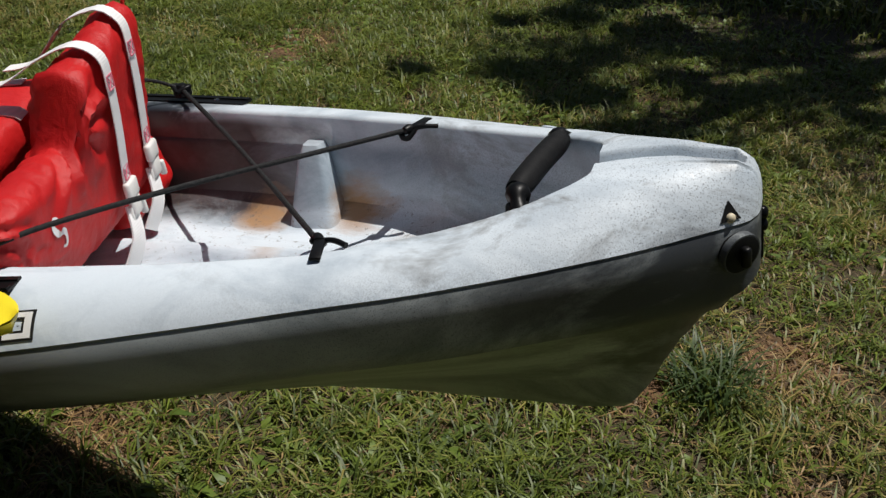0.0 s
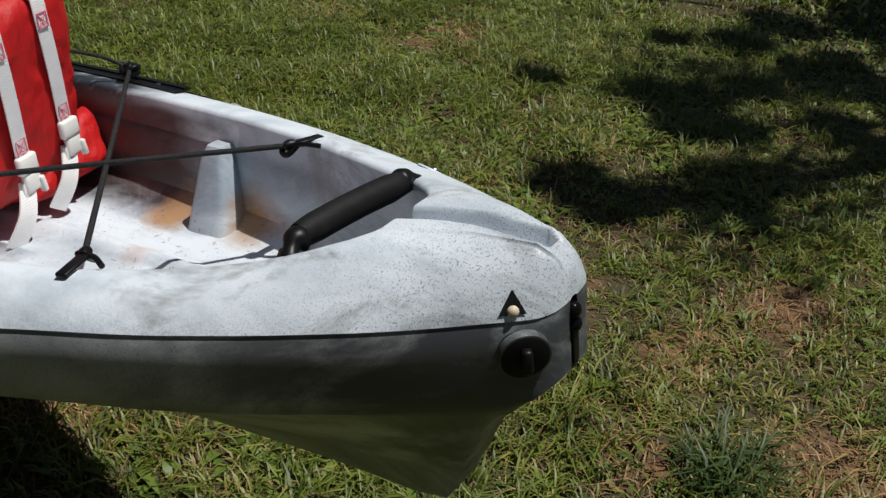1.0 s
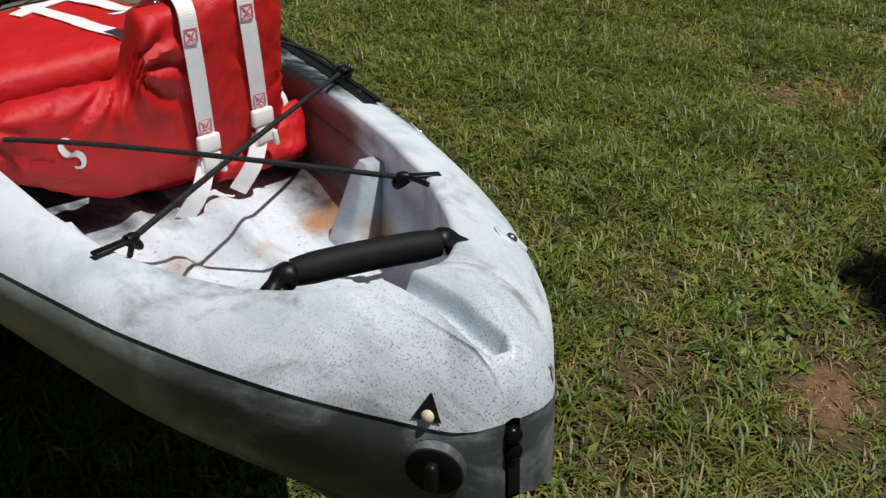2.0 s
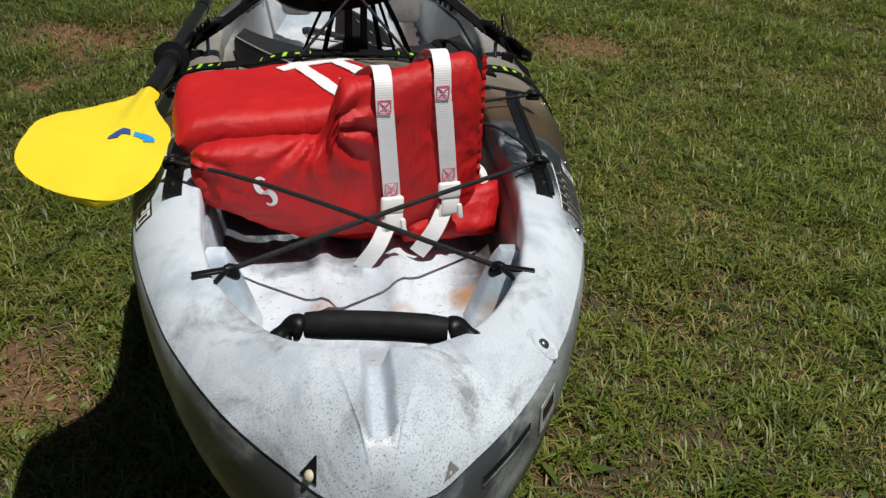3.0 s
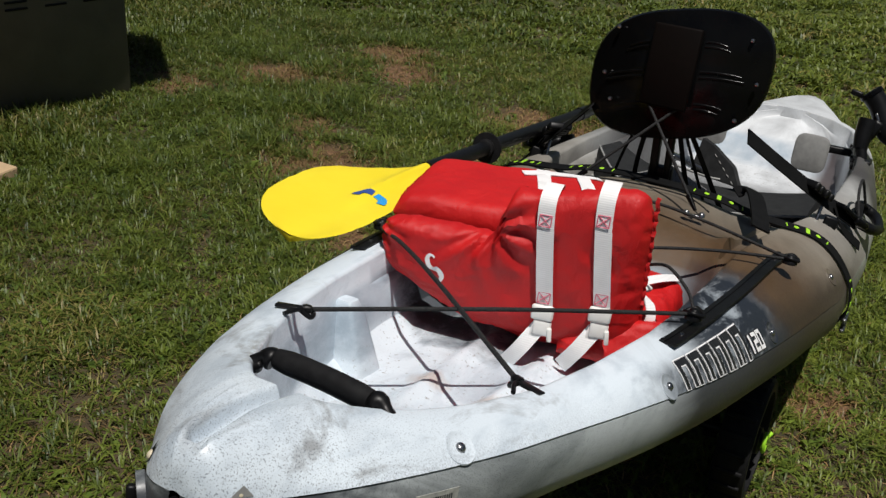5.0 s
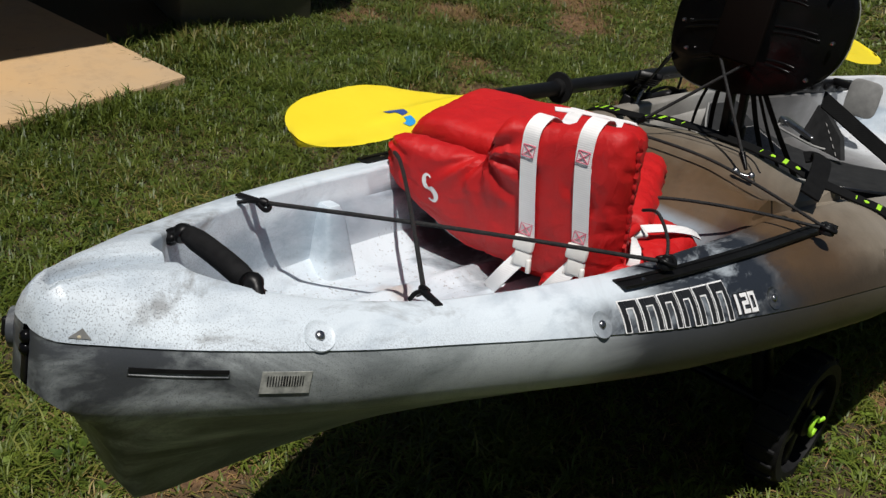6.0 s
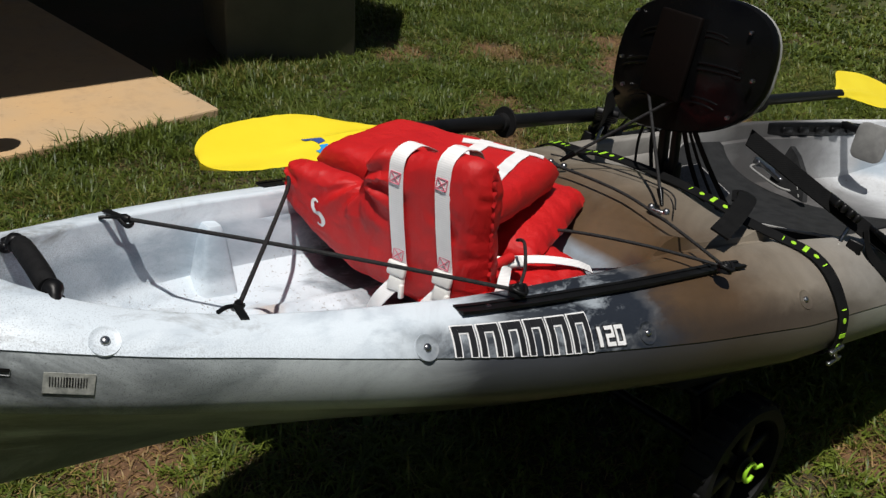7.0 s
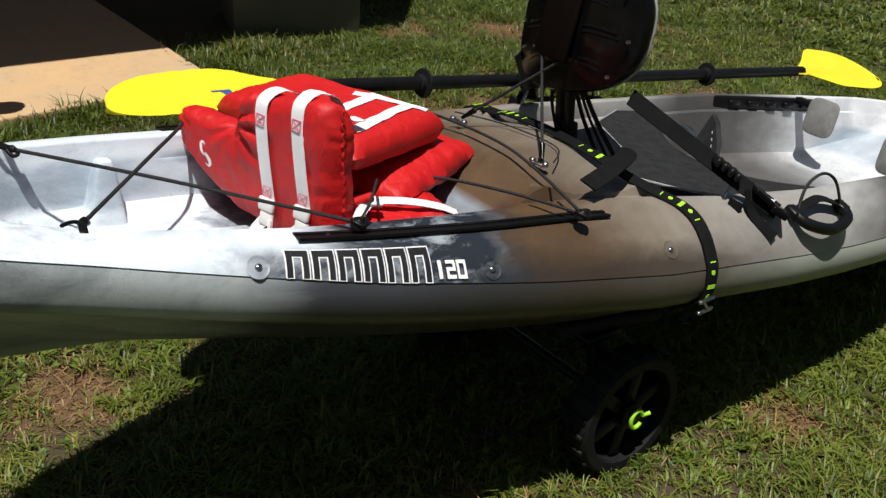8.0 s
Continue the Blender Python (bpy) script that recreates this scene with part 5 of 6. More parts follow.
def vest_front():
    """The stuffed front: a low collar at one end that sweeps up round the neck into the tall panel."""
    n, m, thick = 84, 48, 0.078
    sheets = []
    for sgn in (1, -1):
        rows = []
        for i in range(n + 1):
            u = i / n
            x = -0.230 + 0.402 * u
            hi = 0.338 + 0.002 * step(-0.23, -0.13, x) + 0.004 * math.sin(6 * u) + 0.086 * step(-0.060, -0.022, x) + 0.036 * step(-0.03, 0.17, x)
            lo = 0.252 - 0.068 * step(-0.245, -0.06, x) + 0.006 * step(-0.06, 0.17, x)
            a = abs(2 * u - 1)
            mid = (hi + lo) / 2
            r = []
            for j in range(m + 1):
                v = j / m
                b = abs(2 * v - 1)
                z = mid + (lo + (hi - lo) * v - mid) * (1 - 0.16 * a ** 14)
                xx = x - (x - (-0.033)) * 0.05 * (a * b) ** 8
                y = 0.767 + 0.2 * (xx - 0.04) + 0.2 * (0.268 - z)
                full = (max(0.0, 1 - a ** 12) * max(0.0, 1 - b ** (7 if x > -0.03 else 4))) ** 0.5
                q = Vector((xx, y, z))
                w = noise.noise(q * 13 + Vector((7.3, sgn * 3.1, 0))) + 0.5 * noise.noise(q * 34 + Vector((1, sgn, 5)))
                # gathers that fan out from the neck, and from the collar's end
                dx, dz = xx + 0.055, z - 0.365
                rr = math.hypot(dx, dz)
                fan = math.sin(11 * math.atan2(dz, dx) + 3 * w) * math.exp(-((rr - 0.045) / 0.045) ** 2)
                ex, ez = xx + 0.245, z - 0.325
                end = math.sin(12 * math.atan2(ez, ex) + 2 * w) * math.exp(-(math.hypot(ex, ez) / 0.055) ** 2)
                crease = max(0.0, 1 - abs(noise.noise(Vector((q.x * 20 + 3 * w, q.y * 10, q.z * 30 + 2 * w)))) * 3.4) ** 2
                puff = full * thick / 2 + min(1, 2 * full + 0.1) * (0.0042 * w + 0.0055 * fan + 0.0050 * end - 0.0030 * crease * (0.4 + max(a, b) ** 3))
                e = max(a, b) ** 8
                q += Vector((0.0035 * e * noise.noise(q * 70), -sgn * puff, 0.0035 * e * noise.noise(q * 70 + Vector((9, 9, 9)))))
                r.append(q)
            rows.append(r)
        sheets.append(quads(rows))
    bm = join(*sheets)
    bmesh.ops.remove_doubles(bm, verts=bm.verts, dist=0.0018)
    return bm


def build_vest():
    vest = thing("life_vest", (0, 0.88, 0.17), "folded red nylon life vest with white webbing straps", "life vest", kayak=True)
    front = part("front_panel", vest_front(), RED, vest, "tall front panel running into a lower gathered collar")
    top = part("back_panel", pillow([(-0.262, 0.762, 0.318), (0.130, 0.825, 0.346), (0.0, 1.125, 0.358), (-0.290, 0.965, 0.356)], 0.07, 3, wrinkle=0.003, edge=10), RED, vest)
    part("lower_panel", pillow([(-0.22, 0.80, 0.25), (0.14, 0.93, 0.265), (0.0, 1.215, 0.305), (-0.26, 1.06, 0.29)], 0.07, 4, wrinkle=0.005), RED, vest)
    part("side_panel", pillow([(-0.10, 0.77, 0.20), (0.20, 0.79, 0.20), (0.19, 1.03, 0.235), (0.0, 1.08, 0.22)], 0.09, 5, wrinkle=0.006), RED, vest)
    part("bottom_flap", pillow([(0.06, 0.765, 0.17), (0.205, 0.785, 0.178), (0.208, 0.815, 0.255), (0.06, 0.785, 0.225)], 0.055, 6, wrinkle=0.005), RED, vest)
    fin = [Vector((0.172 + 0.0012 * math.sin(i * 1.9), 0.793 - 0.2 * (0.215 + 0.235 * i / 40 - 0.268) - 0.002 * math.cos(i * 2.3), 0.215 + 0.235 * i / 40)) for i in range(41)]
    part("seam_binding", ribbon(fin, 0.006, [(0.25, -1, 0.06 * math.sin(i * 1.9)) for i in range(41)], 0.003), RED, front, "gathered red seam binding")
    return vest, front, top


def laid_on(ob, path):
    """The path dropped on a part's surface, with the surface's normals."""
    tree = BVHTree.FromPolygons([v.co.copy() for v in ob.data.vertices], [tuple(f.vertices) for f in ob.data.polygons])
    shift = ORIGIN["life_vest"].translation
    out, norms = [], []
    for p in path:
        hit, n, _, _ = tree.ray_cast(Vector(p) + shift + Vector((0, 0, 0.15)), Vector((0, 0, -1)))
        if hit is None:
            continue
        out.append(hit - shift + Vector((0, 0, 0.0012)))
        norms.append(n if n.z > 0 else -n)
    k = len(norms)
    return out, [sum((norms[min(max(i + d, 0), k - 1)] for d in (-2, -1, 0, 1, 2)), Vector()) for i in range(k)]


def build_vest_straps(vest, front, top):
    tree = BVHTree.FromPolygons([v.co.copy() for v in front.data.vertices], [tuple(f.vertices) for f in front.data.polygons])
    shift = ORIGIN["life_vest"].translation
    for top_at, low_at, zt in ((Vector((0.031, 0.702, 0.390)), Vector((0.042, 0.726, 0.268)), 0.436), (Vector((0.111, 0.721, 0.406)), Vector((0.124, 0.744, 0.284)), 0.455)):
        x0, y0, x1, y1, zb = top_at.x, top_at.y, low_at.x, low_at.y, low_at.z
        o = Vector((0.0, -0.003, 0.0))
        pts = [Vector((x0 - 0.050, y0 + 0.150, 0.398)), Vector((x0 - 0.038, y0 + 0.112, 0.404)), Vector((x0 - 0.018, y0 + 0.070, zt - 0.010)), Vector((x0 - 0.006, y0 + 0.028, zt + 0.002)), Vector((x0 - 0.002, y0 - 0.001, zt - 0.013)),
               top_at + o, top_at.lerp(low_at, 0.5) + o * 1.6, low_at + o, low_at + o * 0.6 + (low_at - top_at) * 0.16]
        path = smooth_path(pts, 6)
        # over the crest the strap lies on the panel
        for p in path[:27]:
            if p.y > y0 + 0.003:
                under = [tree.ray_cast(Vector((p.x + e, p.y, 0.6)) + shift, Vector((0, 0, -1)))[0] for e in (-0.015, -0.010, -0.005, 0.0, 0.005, 0.010, 0.015)]
                p.z = max([p.z] + [h.z - shift.z + 0.005 for h in under if h is not None and h.z - shift.z > 0.38])
        norms = []
        for i, p in enumerate(path):
            d = (path[min(i + 1, len(path) - 1)] - path[max(i - 1, 0)]).normalized()
            s = Vector((0.95, 0.3, 0)).normalized()
            norms.append(d.cross(s) * -1 if d.cross(s).dot(Vector((0, -1, 0.6))) < 0 else d.cross(s))
        strap = part("strap", ribbon(path, 0.025, norms, 0.0014), WHITE_WEB, vest, "white webbing strap")
        for c in (top_at + o * 1.9, low_at + o * 1.9):
            e = Vector((0.0085, 0.0025, 0))
            u = Vector((0, 0, 0.0085))
            lines = [(c - e - u, c + e - u), (c + e - u, c + e + u), (c + e + u, c - e + u), (c - e + u, c - e - u), (c - e - u, c + e + u), (c - e + u, c + e - u)]
            part("stitching", join(*[tube([a, b], 0.0008, 5) for a, b in lines]), PINK, strap, "pink box stitching")
        b = path[-1]
        part("buckle", join(box(b + Vector((0, -0.006, -0.004)), (0.034, 0.010, 0.024), (0, 0, 16), 0.004), box(b + Vector((0.002, -0.004, -0.028)), (0.028, 0.009, 0.026), (0, 0, 16), 0.004),
                            box(b + Vector((-0.012, -0.004, -0.036)), (0.007, 0.009, 0.022), (0, 8, 16), 0.002), box(b + Vector((0.016, -0.004, -0.036)), (0.007, 0.009, 0.022), (0, -8, 16), 0.002)),
             WHITE_PLASTIC, strap, "white plastic side-release buckle")
        tail = smooth_path([b + Vector((-0.004, 0.0, -0.03)), b + Vector((-0.022, -0.012, -0.065)), b + Vector((-0.045, -0.004, -0.10))], 6)
        part("strap_tail", ribbon(tail, 0.024, (0.2, -1, 0.4), 0.0025), WHITE_WEB, strap)
    # white straps sewn flat on the top panel
    z = 0.392
    a0, a1 = Vector((-0.118, 0.985, z)), Vector((-0.018, 1.068, z))
    bar, leg_a, leg_b = a0.lerp(a1, 0.20), a0.lerp(a1, 0.24), a0.lerp(a1, 0.80)
    for run, w in (([a0 + (a0 - a1) * 0.06, a1 + (a1 - a0) * 0.06], 0.020), ([leg_a + Vector((-0.008, 0.014, 0)), Vector((-0.052, 0.91, z)), Vector((-0.020, 0.84, z)), Vector((-0.004, 0.80, z))], 0.024),
                   ([leg_b + Vector((-0.008, 0.014, 0)), Vector((0.008, 0.96, z)), Vector((0.052, 0.885, z)), Vector((0.066, 0.855, z))], 0.024)):
        path, norms = laid_on(top, smooth_path(run, 10))
        part("strap", ribbon(path, w, norms, 0.0016), WHITE_WEB, vest)
    # waist strap and its white hardware on the lower panel
    part("strap", ribbon(smooth_path([(0.12, 0.86, 0.272), (0.15, 0.93, 0.278), (0.17, 0.99, 0.272), (0.175, 1.03, 0.258)], 6), 0.016, (0.5, -0.1, 1), 0.002), WHITE_WEB, vest)
    part("strap", ribbon(smooth_path([(0.165, 0.80, 0.215), (0.185, 0.805, 0.25), (0.175, 0.82, 0.275), (0.15, 0.85, 0.28)], 6), 0.018, (0.8, -0.6, 0.2), 0.002), WHITE_WEB, vest)
    part("slider", box((0.15, 0.86, 0.283), (0.022, 0.034, 0.009), (0, 20, -20), 0.003), WHITE_PLASTIC, vest)
    part("slider", tube([(0.155, 0.815, 0.285), (0.15, 0.855, 0.292)], 0.008, 10), RED, vest)
    # curved white emblem on the collar
    rows = []
    for i in range(25):
        t = i / 24
        a = math.pi * (0.15 + 1.2 * t * 2) if t < 0.5 else math.pi * (1.35 - 1.2 * (t - 0.5) * 2) + math.pi
        cx, cz = (0.0, 0.014) if t < 0.5 else (0.0, -0.014)
        w = 0.0046 * math.sin(math.pi * min(max(t, 0.06), 0.94)) ** 0.6
        ux, uz = math.cos(a), math.sin(a)
        c = Vector((cx + 0.009 * ux, 0, cz + 0.0135 * uz))
        o = Vector((ux, 0, uz)) * w
        turn = Matrix.Rotation(radians(-24), 3, "Y")
        c, o = turn @ c * 0.78 + Vector((-0.130, 0.6975, 0.262)), turn @ o * 0.9
        rows.append([c - o, c + o])
    laid = [[tree.ray_cast(Vector((p.x, 0.5, p.z + 0.012)) + shift, Vector((0, 1, 0)))[0] - shift - Vector((0, 0.0015, 0)) for p in r] for r in rows]
    part("emblem", quads(laid), INK_WHITE, vest, "white curved emblem")


vest, vest_front, vest_top = build_vest()
build_vest_straps(vest, vest_front, vest_top)

# ---- the cart ----


def build_cart():
    cart = thing("kayak_cart", (0, 1.45, 0.0), "two-wheeled black kayak cart under the hull", "cart")
    R = 0.143
    def wheel(x):
        s = 1 if x > 0 else -1
        c = Vector((x, 1.435, R + 0.002))
        tyre = part("wheel", lathe([(R - 0.030, -0.036), (R - 0.008, -0.036), (R, -0.026), (R + 0.001, 0.0), (R, 0.026), (R - 0.008, 0.036), (R - 0.030, 0.036), (R - 0.034, 0.0), (R - 0.030, -0.036)], c, (1, 0, 0), 44), FOAM, cart, "black rubber-treaded plastic wheel")
        treads = []
        for k in range(22):
            a = 2 * math.pi * k / 22
            treads.append(box(c + Vector((0, math.cos(a) * (R + 0.001), math.sin(a) * (R + 0.001))), (0.060, 0.012, 0.008), (math.degrees(a) - 90, 0, 0), 0.002, 1))
        part("tread", join(*treads), FOAM, tyre)
        spokes = []
        for k in range(6):
            a = 2 * math.pi * k / 6 + 0.3
            spokes.append(box(c + Vector((s * 0.012, math.cos(a) * 0.062, math.sin(a) * 0.062)), (0.016, 0.088, 0.030), (math.degrees(a), 0, 0), 0.004, 1))
        part("spokes", join(*spokes), BLACK_PLASTIC, tyre)
        part("hub", lathe([(0.030, -0.03), (0.030, 0.034), (0.020, 0.040), (0.0, 0.041)], c, (s, 0, 0), 24), BLACK_PLASTIC, tyre)
        h = c + Vector((s * 0.046, 0, 0))
        clip = [h + Vector((0, 0.017 * math.cos(a), 0.021 * math.sin(a))) for a in (0.2 + 2 * math.pi * 0.86 * i / 20 for i in range(21))]
        part("hub_clip", join(tube(clip, 0.0048, 8), tube([clip[0], clip[0] + Vector((0.006, 0.016, 0.003))], 0.005, 8)), LIME, tyre, "lime green wheel retaining clip")
    wheel(0.290)
    wheel(-0.290)
    part("axle", tube([(-0.303, 1.435, 0.145), (0.303, 1.435, 0.145)], 0.012, 14), BLACK_PLASTIC, cart)
    for s in (-1, 1):
        part("leg", join(box((s * 0.20, 1.45, 0.20), (0.03, 0.05, 0.17), (0, s * -14, 0), 0.006), box((s * 0.18, 1.45, 0.275), (0.06, 0.10, 0.02), (0, 0, 0), 0.006)), BLACK_PLASTIC, cart)
        part("pad", box((s * 0.17, 1.45, 0.31), (0.12, 0.30, 0.030), (TILT, s * -12, 0), 0.010), FOAM, cart, "black rubber pad under the hull")
    return cart


def build_cart_straps(cart):
    """The cart's strap over the deck, with lime print."""
    def ahead(x):
        return 1.405 + 0.074 * step(0.10, 0.36, abs(x))
    for s in (1, -1):
        low = [Vector((p.x * 1.004 + 0.002, p.y, p.z)) for p in reversed(hull_half(1.479)[4:9])]
        over = []
        for t in (1.0, 0.9, 0.8, 0.7, 0.6, 0.5, 0.4, 0.3, 0.2, 0.1):
            p = deck_side(ahead(deck_side(1.45, t).x), t)
            over.append(Vector((p.x + 0.003, p.y, p.z + 0.003)))
        crown = [Vector((x, ahead(x), 0.008 + soft(FLOOR_Z, ahead(x), 0.02) - 0.018 * (x / 0.23) ** 2)) for x in (0.20, 0.15, 0.10, 0.05, 0.0)]
        path = [K @ Vector((s * p.x, p.y, p.z)) for p in smooth_path(low + over + crown, 4)]
        n = []
        for i in range(len(path)):
            d = (path[min(i + 1, len(path) - 1)] - path[max(i - 1, 0)]).normalized()
            k = d.cross(Vector((0, 1, 0)))
            n.append((k if (k.z if abs(k.z) > 0.5 else k.x * s) > 0 else -k).normalized())
        strap = part("hold_down_strap", ribbon(path, 0.030, n, 0.003), BLACK_WEB, cart, "black strap printed with lime marks")
        # lime print, again and again: bar, dot, plain block, dot, bar
        run, due, turn = 0.0, 0.13, 0
        for i in range(1, len(path) - 1):
            run += (path[i] - path[i - 1]).length
            if run < due:
                continue
            c, k = path[i], n[i]
            d = (path[i + 1] - path[i - 1]).normalized()
            q = c + k * 0.0034
            if turn in (1, 3):
                part("lime_dot", lathe([(0.0052, 0.0), (0.0052, 0.0008), (0, 0.001)], q, k, 12), LIME, strap)
            elif turn in (0, 4):
                part("lime_bar", ribbon([q - d * 0.0012, q + d * 0.0012], 0.014, tuple(k), 0.0008), LIME, strap, smooth=False)
            else:
                part("lime_block", ribbon([q - d * 0.0042, q + d * 0.0042], 0.021, tuple(k), 0.0008), LIME, strap, smooth=False)
            due = run + (0.019 if turn < 4 else 0.085)
            turn = (turn + 1) % 5
        b = path[12]
        part("strap_buckle", join(box(b + n[12] * 0.006, (0.010, 0.044, 0.008), (0, 0, 0), 0.003), box(b + n[12] * 0.006 - Vector((0, 0, 0.024)), (0.010, 0.044, 0.008), (0, 0, 0), 0.003),
                                  box(b + n[12] * 0.008 - Vector((0, 0, 0.012)), (0.006, 0.006, 0.026), (35, 0, 0), 0.002)), STEEL, strap, "metal cam buckle")
    tail = [K @ Vector(p) for p in ((0.165, 1.425, 0.352), (0.185, 1.432, 0.361), (0.205, 1.405, 0.360), (0.232, 1.33, 0.341), (0.250, 1.265, 0.326))]
    part("strap_end", ribbon(smooth_path(tail, 6), 0.036, (0.35, 0.1, 1), 0.004), BLACK_WEB, cart, "folded black strap end")


cart = build_cart()
build_cart_straps(cart)

# ---- house corner with slab, utility box and post ----


def build_house():
    bm = box((-3.665, -0.38, 0.005), (2.72, 4.27, 0.07), (0, 0, 0), 0.008)
    me = bpy.data.meshes.new("patio_slab")
    bm.to_mesh(me)
    bm.free()
    me.materials.append(SLAB)
    tagged(new("pavement", me), "sunlit tan concrete slab with a worn edge", "pavement", kind="structure")
    house = thing("house", (-5.0, 1.5, 0), "dark shaded house with a porch roof over the slab", "house")
    part("wall", box((-5.05, 1.5, 1.4), (0.2, 9.0, 2.8), (0, 0, 0), 0.01), SIDING, house)
    for i in range(12):
        part("siding_board", box((-4.94, 1.5, 0.35 + 0.2 * i), (0.03, 9.0, 0.19), (0, -5, 0), 0.003), SIDING, house)
    part("foundation", box((-4.93, 1.5, 0.12), (0.08, 9.0, 0.26), (0, 0, 0), 0.01), CONCRETE, house)
    edge = [(-5.1, -2.7), (-2.79, -2.7), (-2.07, 2.40), (-2.44, 2.74), (-5.1, 2.97)]
    part("porch_roof", quads([[Vector((x, y, z)) for x, y in edge] for z in (2.46, 2.60)], True, True), WOOD, house, smooth=False)
    for i in range(2):
        part("step", box((-4.6 + 0.0, 0.9, 0.10 + 0.17 * i), (0.62 - 0.28 * i, 1.3, 0.17), (0, 0, 0), 0.01), CONCRETE, house)
    part("door", box((-4.93, 0.9, 1.4), (0.06, 0.92, 2.05), (0, 0, 0), 0.01), WOOD, house)


def build_utility_box():
    ub = thing("utility_box", (-2.97, 2.46, 0), "beige metal utility cabinet with louvres, in shade", "utility box")
    c = Vector((-2.97, 2.46, 0.40))
    rot = (0, 0, -18)
    m = pose(*c, *rot)
    body = part("body", box(c, (0.50, 0.60, 0.80), rot, 0.012), BEIGE_METAL, ub)
    part("lid", box(c + Vector((0, 0, 0.41)), (0.53, 0.63, 0.03), rot, 0.008), BEIGE_METAL, ub)
    for i in range(3):
        for j in range(5):
            part("louvre", box(m @ Vector((0.252, -0.16 + 0.16 * i, 0.02 + 0.028 * j)), (0.008, 0.09, 0.008), (0, 30, -18), 0.002, 1), BLACK_PLASTIC, body)


def build_post():
    post = thing("rail_post", (-2.22, 0.66, 0), "weathered wooden rail post with a cut end block", "post")
    part("upright", box((-2.17, 0.66, 0.14), (0.09, 0.085, 0.32), (0, 0, 4), 0.006), DARK_WOOD, post)
    part("end_block", box((-2.13, 0.735, 0.262), (0.055, 0.046, 0.046), (42, 0, 6), 0.003, 1), WOOD, post, "cut end of grey weathered wood")
    part("rail", box((-2.17, 0.2, 0.27), (0.06, 1.0, 0.06), (0, 0, 0), 0.004), DARK_WOOD, post)
    # handrail above, its rounded end overhanging the slab
    end, back = Vector((-2.218, 0.78, 0.88)), Vector((-2.50, -0.15, 0.88))
    side = (end - back).cross(Vector((0, 0, 1))).normalized()
    ahead = (end - back).normalized()
    curve = [back - side * 0.060] + [end + side * (0.060 * math.sin(a)) + ahead * (0.06 * math.cos(a)) for a in (math.pi * (i / 12 - 0.5) for i in range(13))] + [back + side * 0.060]
    part("handrail", quads([[p + Vector((0, 0, h)) for p in curve] for h in (-0.02, 0.02)], True, True), DARK_WOOD, post, smooth=False)
    part("handrail_post", box((-2.29, 0.54, 0.43), (0.06, 0.06, 0.86), (0, 0, -17), 0.005), DARK_WOOD, post)
    part("stub", box((-2.15, 0.76, 0.03), (0.05, 0.08, 0.04), (0, 14, 30), 0.006, 1), CONCRETE, post)


build_house()
build_utility_box()
build_post()

# ---- the tree whose crown shades the lawn ----
# where the crown shades the lawn: x, y, radius; its clumps stand sunward of that, at their heights
SHADE = [(1.66, 0.71, 0.15), (1.60, 0.60, 0.12), (1.7, 0.55, 0.1), (1.78, 0.46, 0.09), (1.84, 0.32, 0.11), (1.98, 0.4, 0.12), (2.07, 0.3, 0.1), (2.22, 1.13, 0.09),
         (2.2, 0.62, 0.12), (2.36, 0.82, 0.13), (2.42, 0.68, 0.13), (2.3, 0.5, 0.13), (2.5, 0.12, 0.12), (2.6, 0.25, 0.12), (2.65, 0.55, 0.14), (2.94, 0.42, 0.17),
         (3.12, 0.36, 0.15), (3.0, 0.09, 0.18), (3.1, -0.18, 0.22), (3.27, -0.17, 0.19), (2.55, -0.04, 0.12), (2.75, -0.28, 0.17), (2.48, -0.39, 0.1), (2.92, 0.96, 0.08),
         (3.08, 0.74, 0.14), (3.4, 0.66, 0.19), (3.31, 1.25, 0.11), (3.57, 1.2, 0.16), (3.72, 0.42, 0.18), (3.72, 0.12, 0.4), (3.87, -0.59, 0.5), (4.39, 0.43, 0.6), (4.57, -0.59, 0.6)]
CLUMPS = [(x + SUN_WAY.x / SUN_WAY.z * h, y + SUN_WAY.y / SUN_WAY.z * h, h, r, 1.0) for (x, y, r), h in zip(SHADE, (3.8 + 0.13 * (i % 5) + 1.2 * r for i, (_, _, r) in enumerate(SHADE)))]
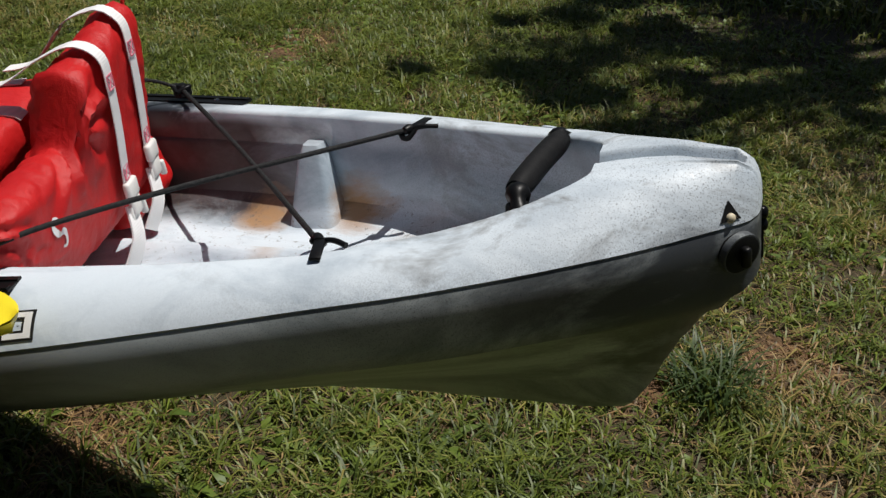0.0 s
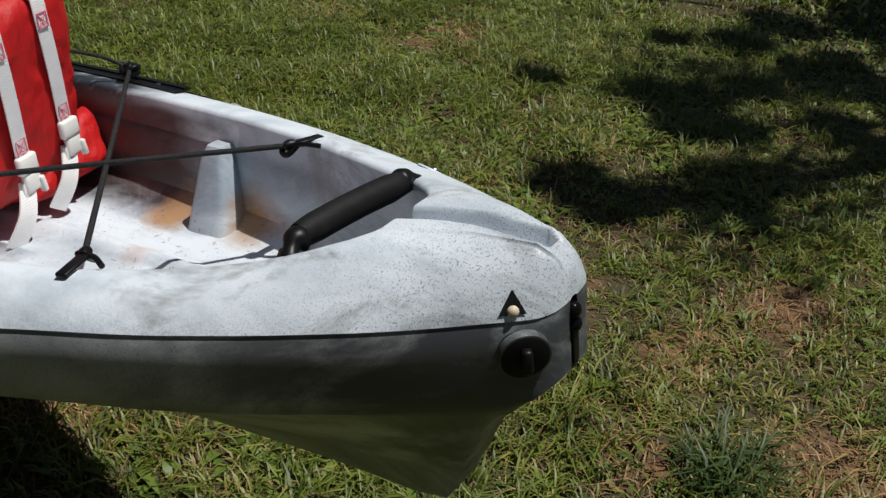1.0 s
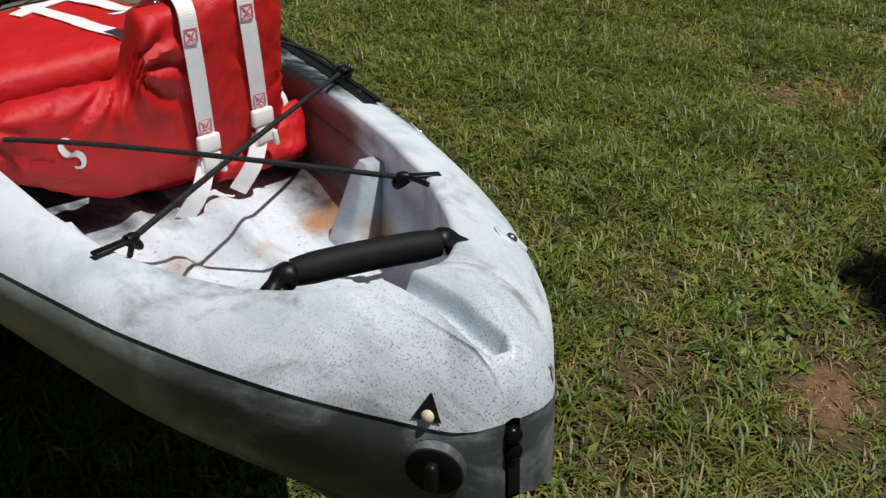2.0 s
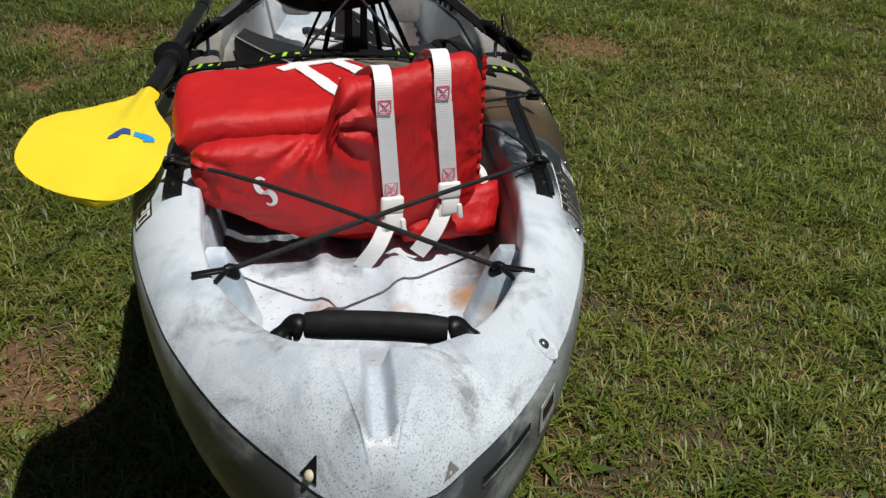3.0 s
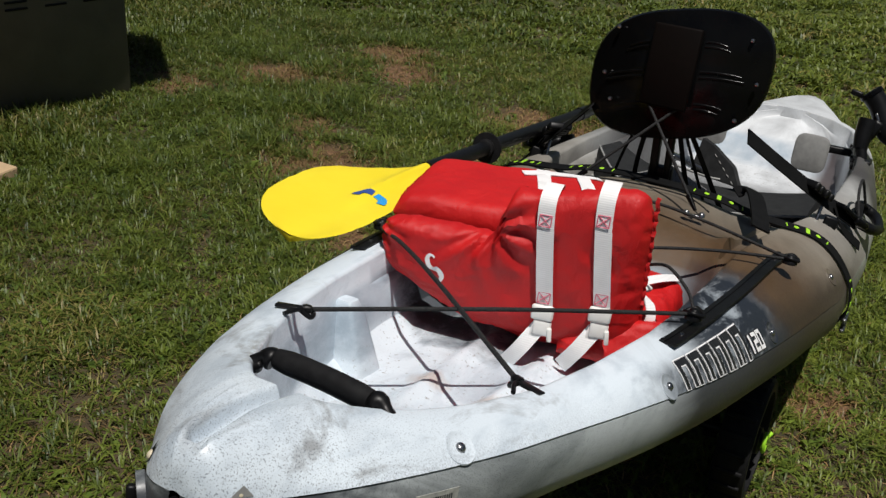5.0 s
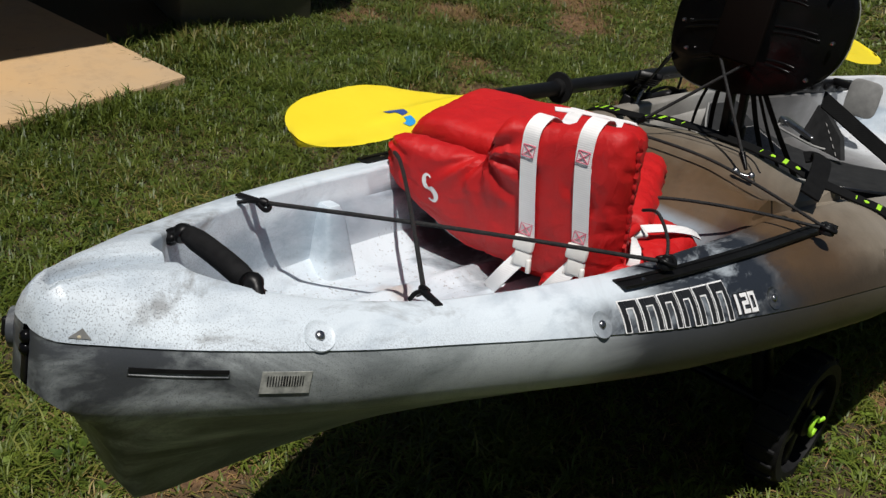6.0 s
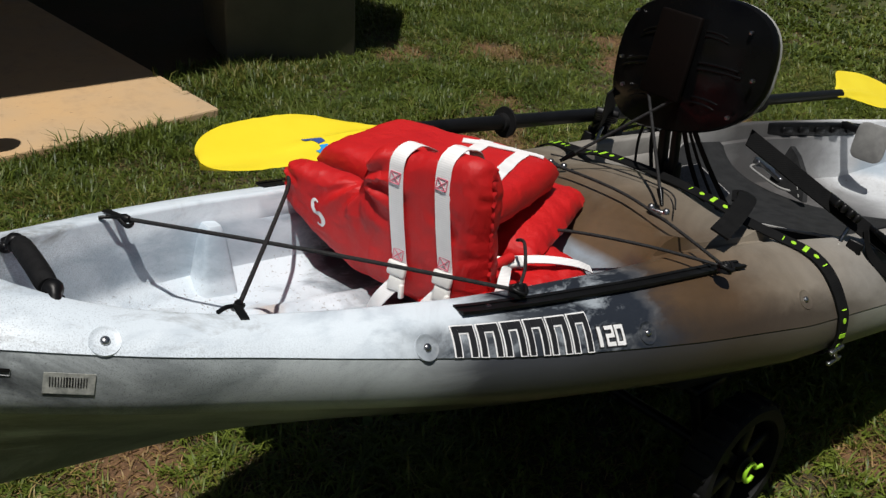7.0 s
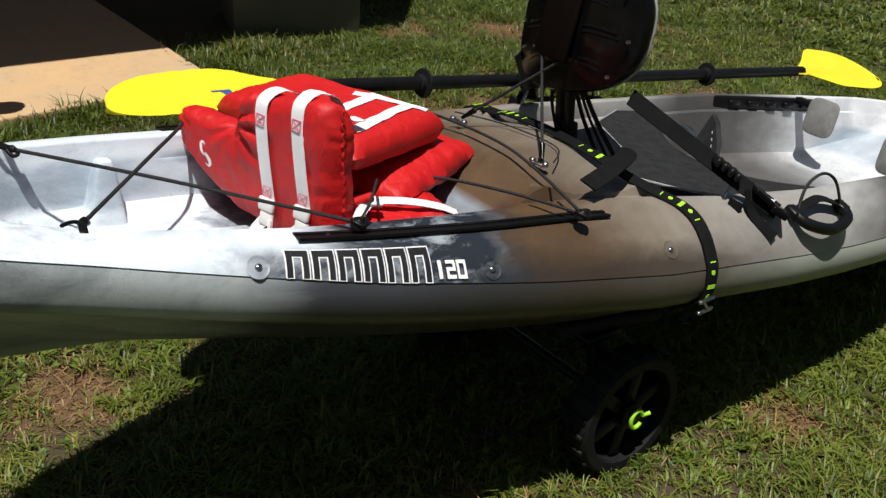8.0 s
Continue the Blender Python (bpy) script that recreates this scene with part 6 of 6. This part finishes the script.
# thin foliage between them, letting most of the sun through
CLUMPS += [(x + SUN_WAY.x / SUN_WAY.z * 4.2, y + SUN_WAY.y / SUN_WAY.z * 4.2, 4.2, r, 0.035) for x, y, r in ((2.15, 0.25, 0.45), (2.65, -0.10, 0.5), (2.75, 0.75, 0.45), (2.1, -0.45, 0.4), (1.75, 0.25, 0.35))]


def build_tree():
    tree = thing("tree", (5.6, -2.6, 0), "broad-leaved tree shading the lawn", "tree")
    trunk = [Vector((5.6, -2.6, -0.05)), Vector((5.58, -2.58, 1.2)), Vector((5.5, -2.5, 2.6)), Vector((5.45, -2.3, 3.8)), Vector((5.5, -2.2, 5.2))]
    part("trunk", tube(smooth_path(trunk, 6), 0.17, 14, lambda t: 1.25 - 1.0 * t), BARK, tree)
    for x, y, z, r, _ in CLUMPS:
        a = Vector((5.5, -2.45, 2.8 + 0.06 * z))
        b = Vector((x, y, z))
        part("limb", tube(smooth_path([a, a.lerp(b, 0.5) + Vector((0, 0, 0.35)), b], 7), 0.035, 8, lambda t: 1.3 - t), BARK, tree)
    rng = np.random.default_rng(8)
    vs, fs = [], []
    for x, y, z, r, much in CLUMPS:
        n = int((2800 * (r / 0.5) ** 2 + 25) * (much if much == 1.0 else 0.10))
        d = rng.normal(0, 1, (n, 3))
        d /= np.linalg.norm(d, axis=1)[:, None]
        p = np.array([x, y, z]) + d * (r * rng.uniform(0.0, 1.0, n) ** 0.5 * rng.uniform(0.75, 1.2, n))[:, None] * np.array([1.0, 1.0, 0.6])
        for q in p:
            u = rng.normal(0, 1, 3)
            u /= np.linalg.norm(u)
            w = np.cross(u, rng.normal(0, 1, 3))
            w /= np.linalg.norm(w)
            k = len(vs)
            vs += [q - u * 0.045, q + w * 0.022, q + u * 0.045, q - w * 0.022]
            fs.append((k, k + 1, k + 2, k + 3))
    me = bpy.data.meshes.new("crown")
    me.from_pydata([tuple(v) for v in vs], [], fs)
    part_mesh("crown", me, LEAF, tree, "leafy crown with gaps", False)


build_tree()
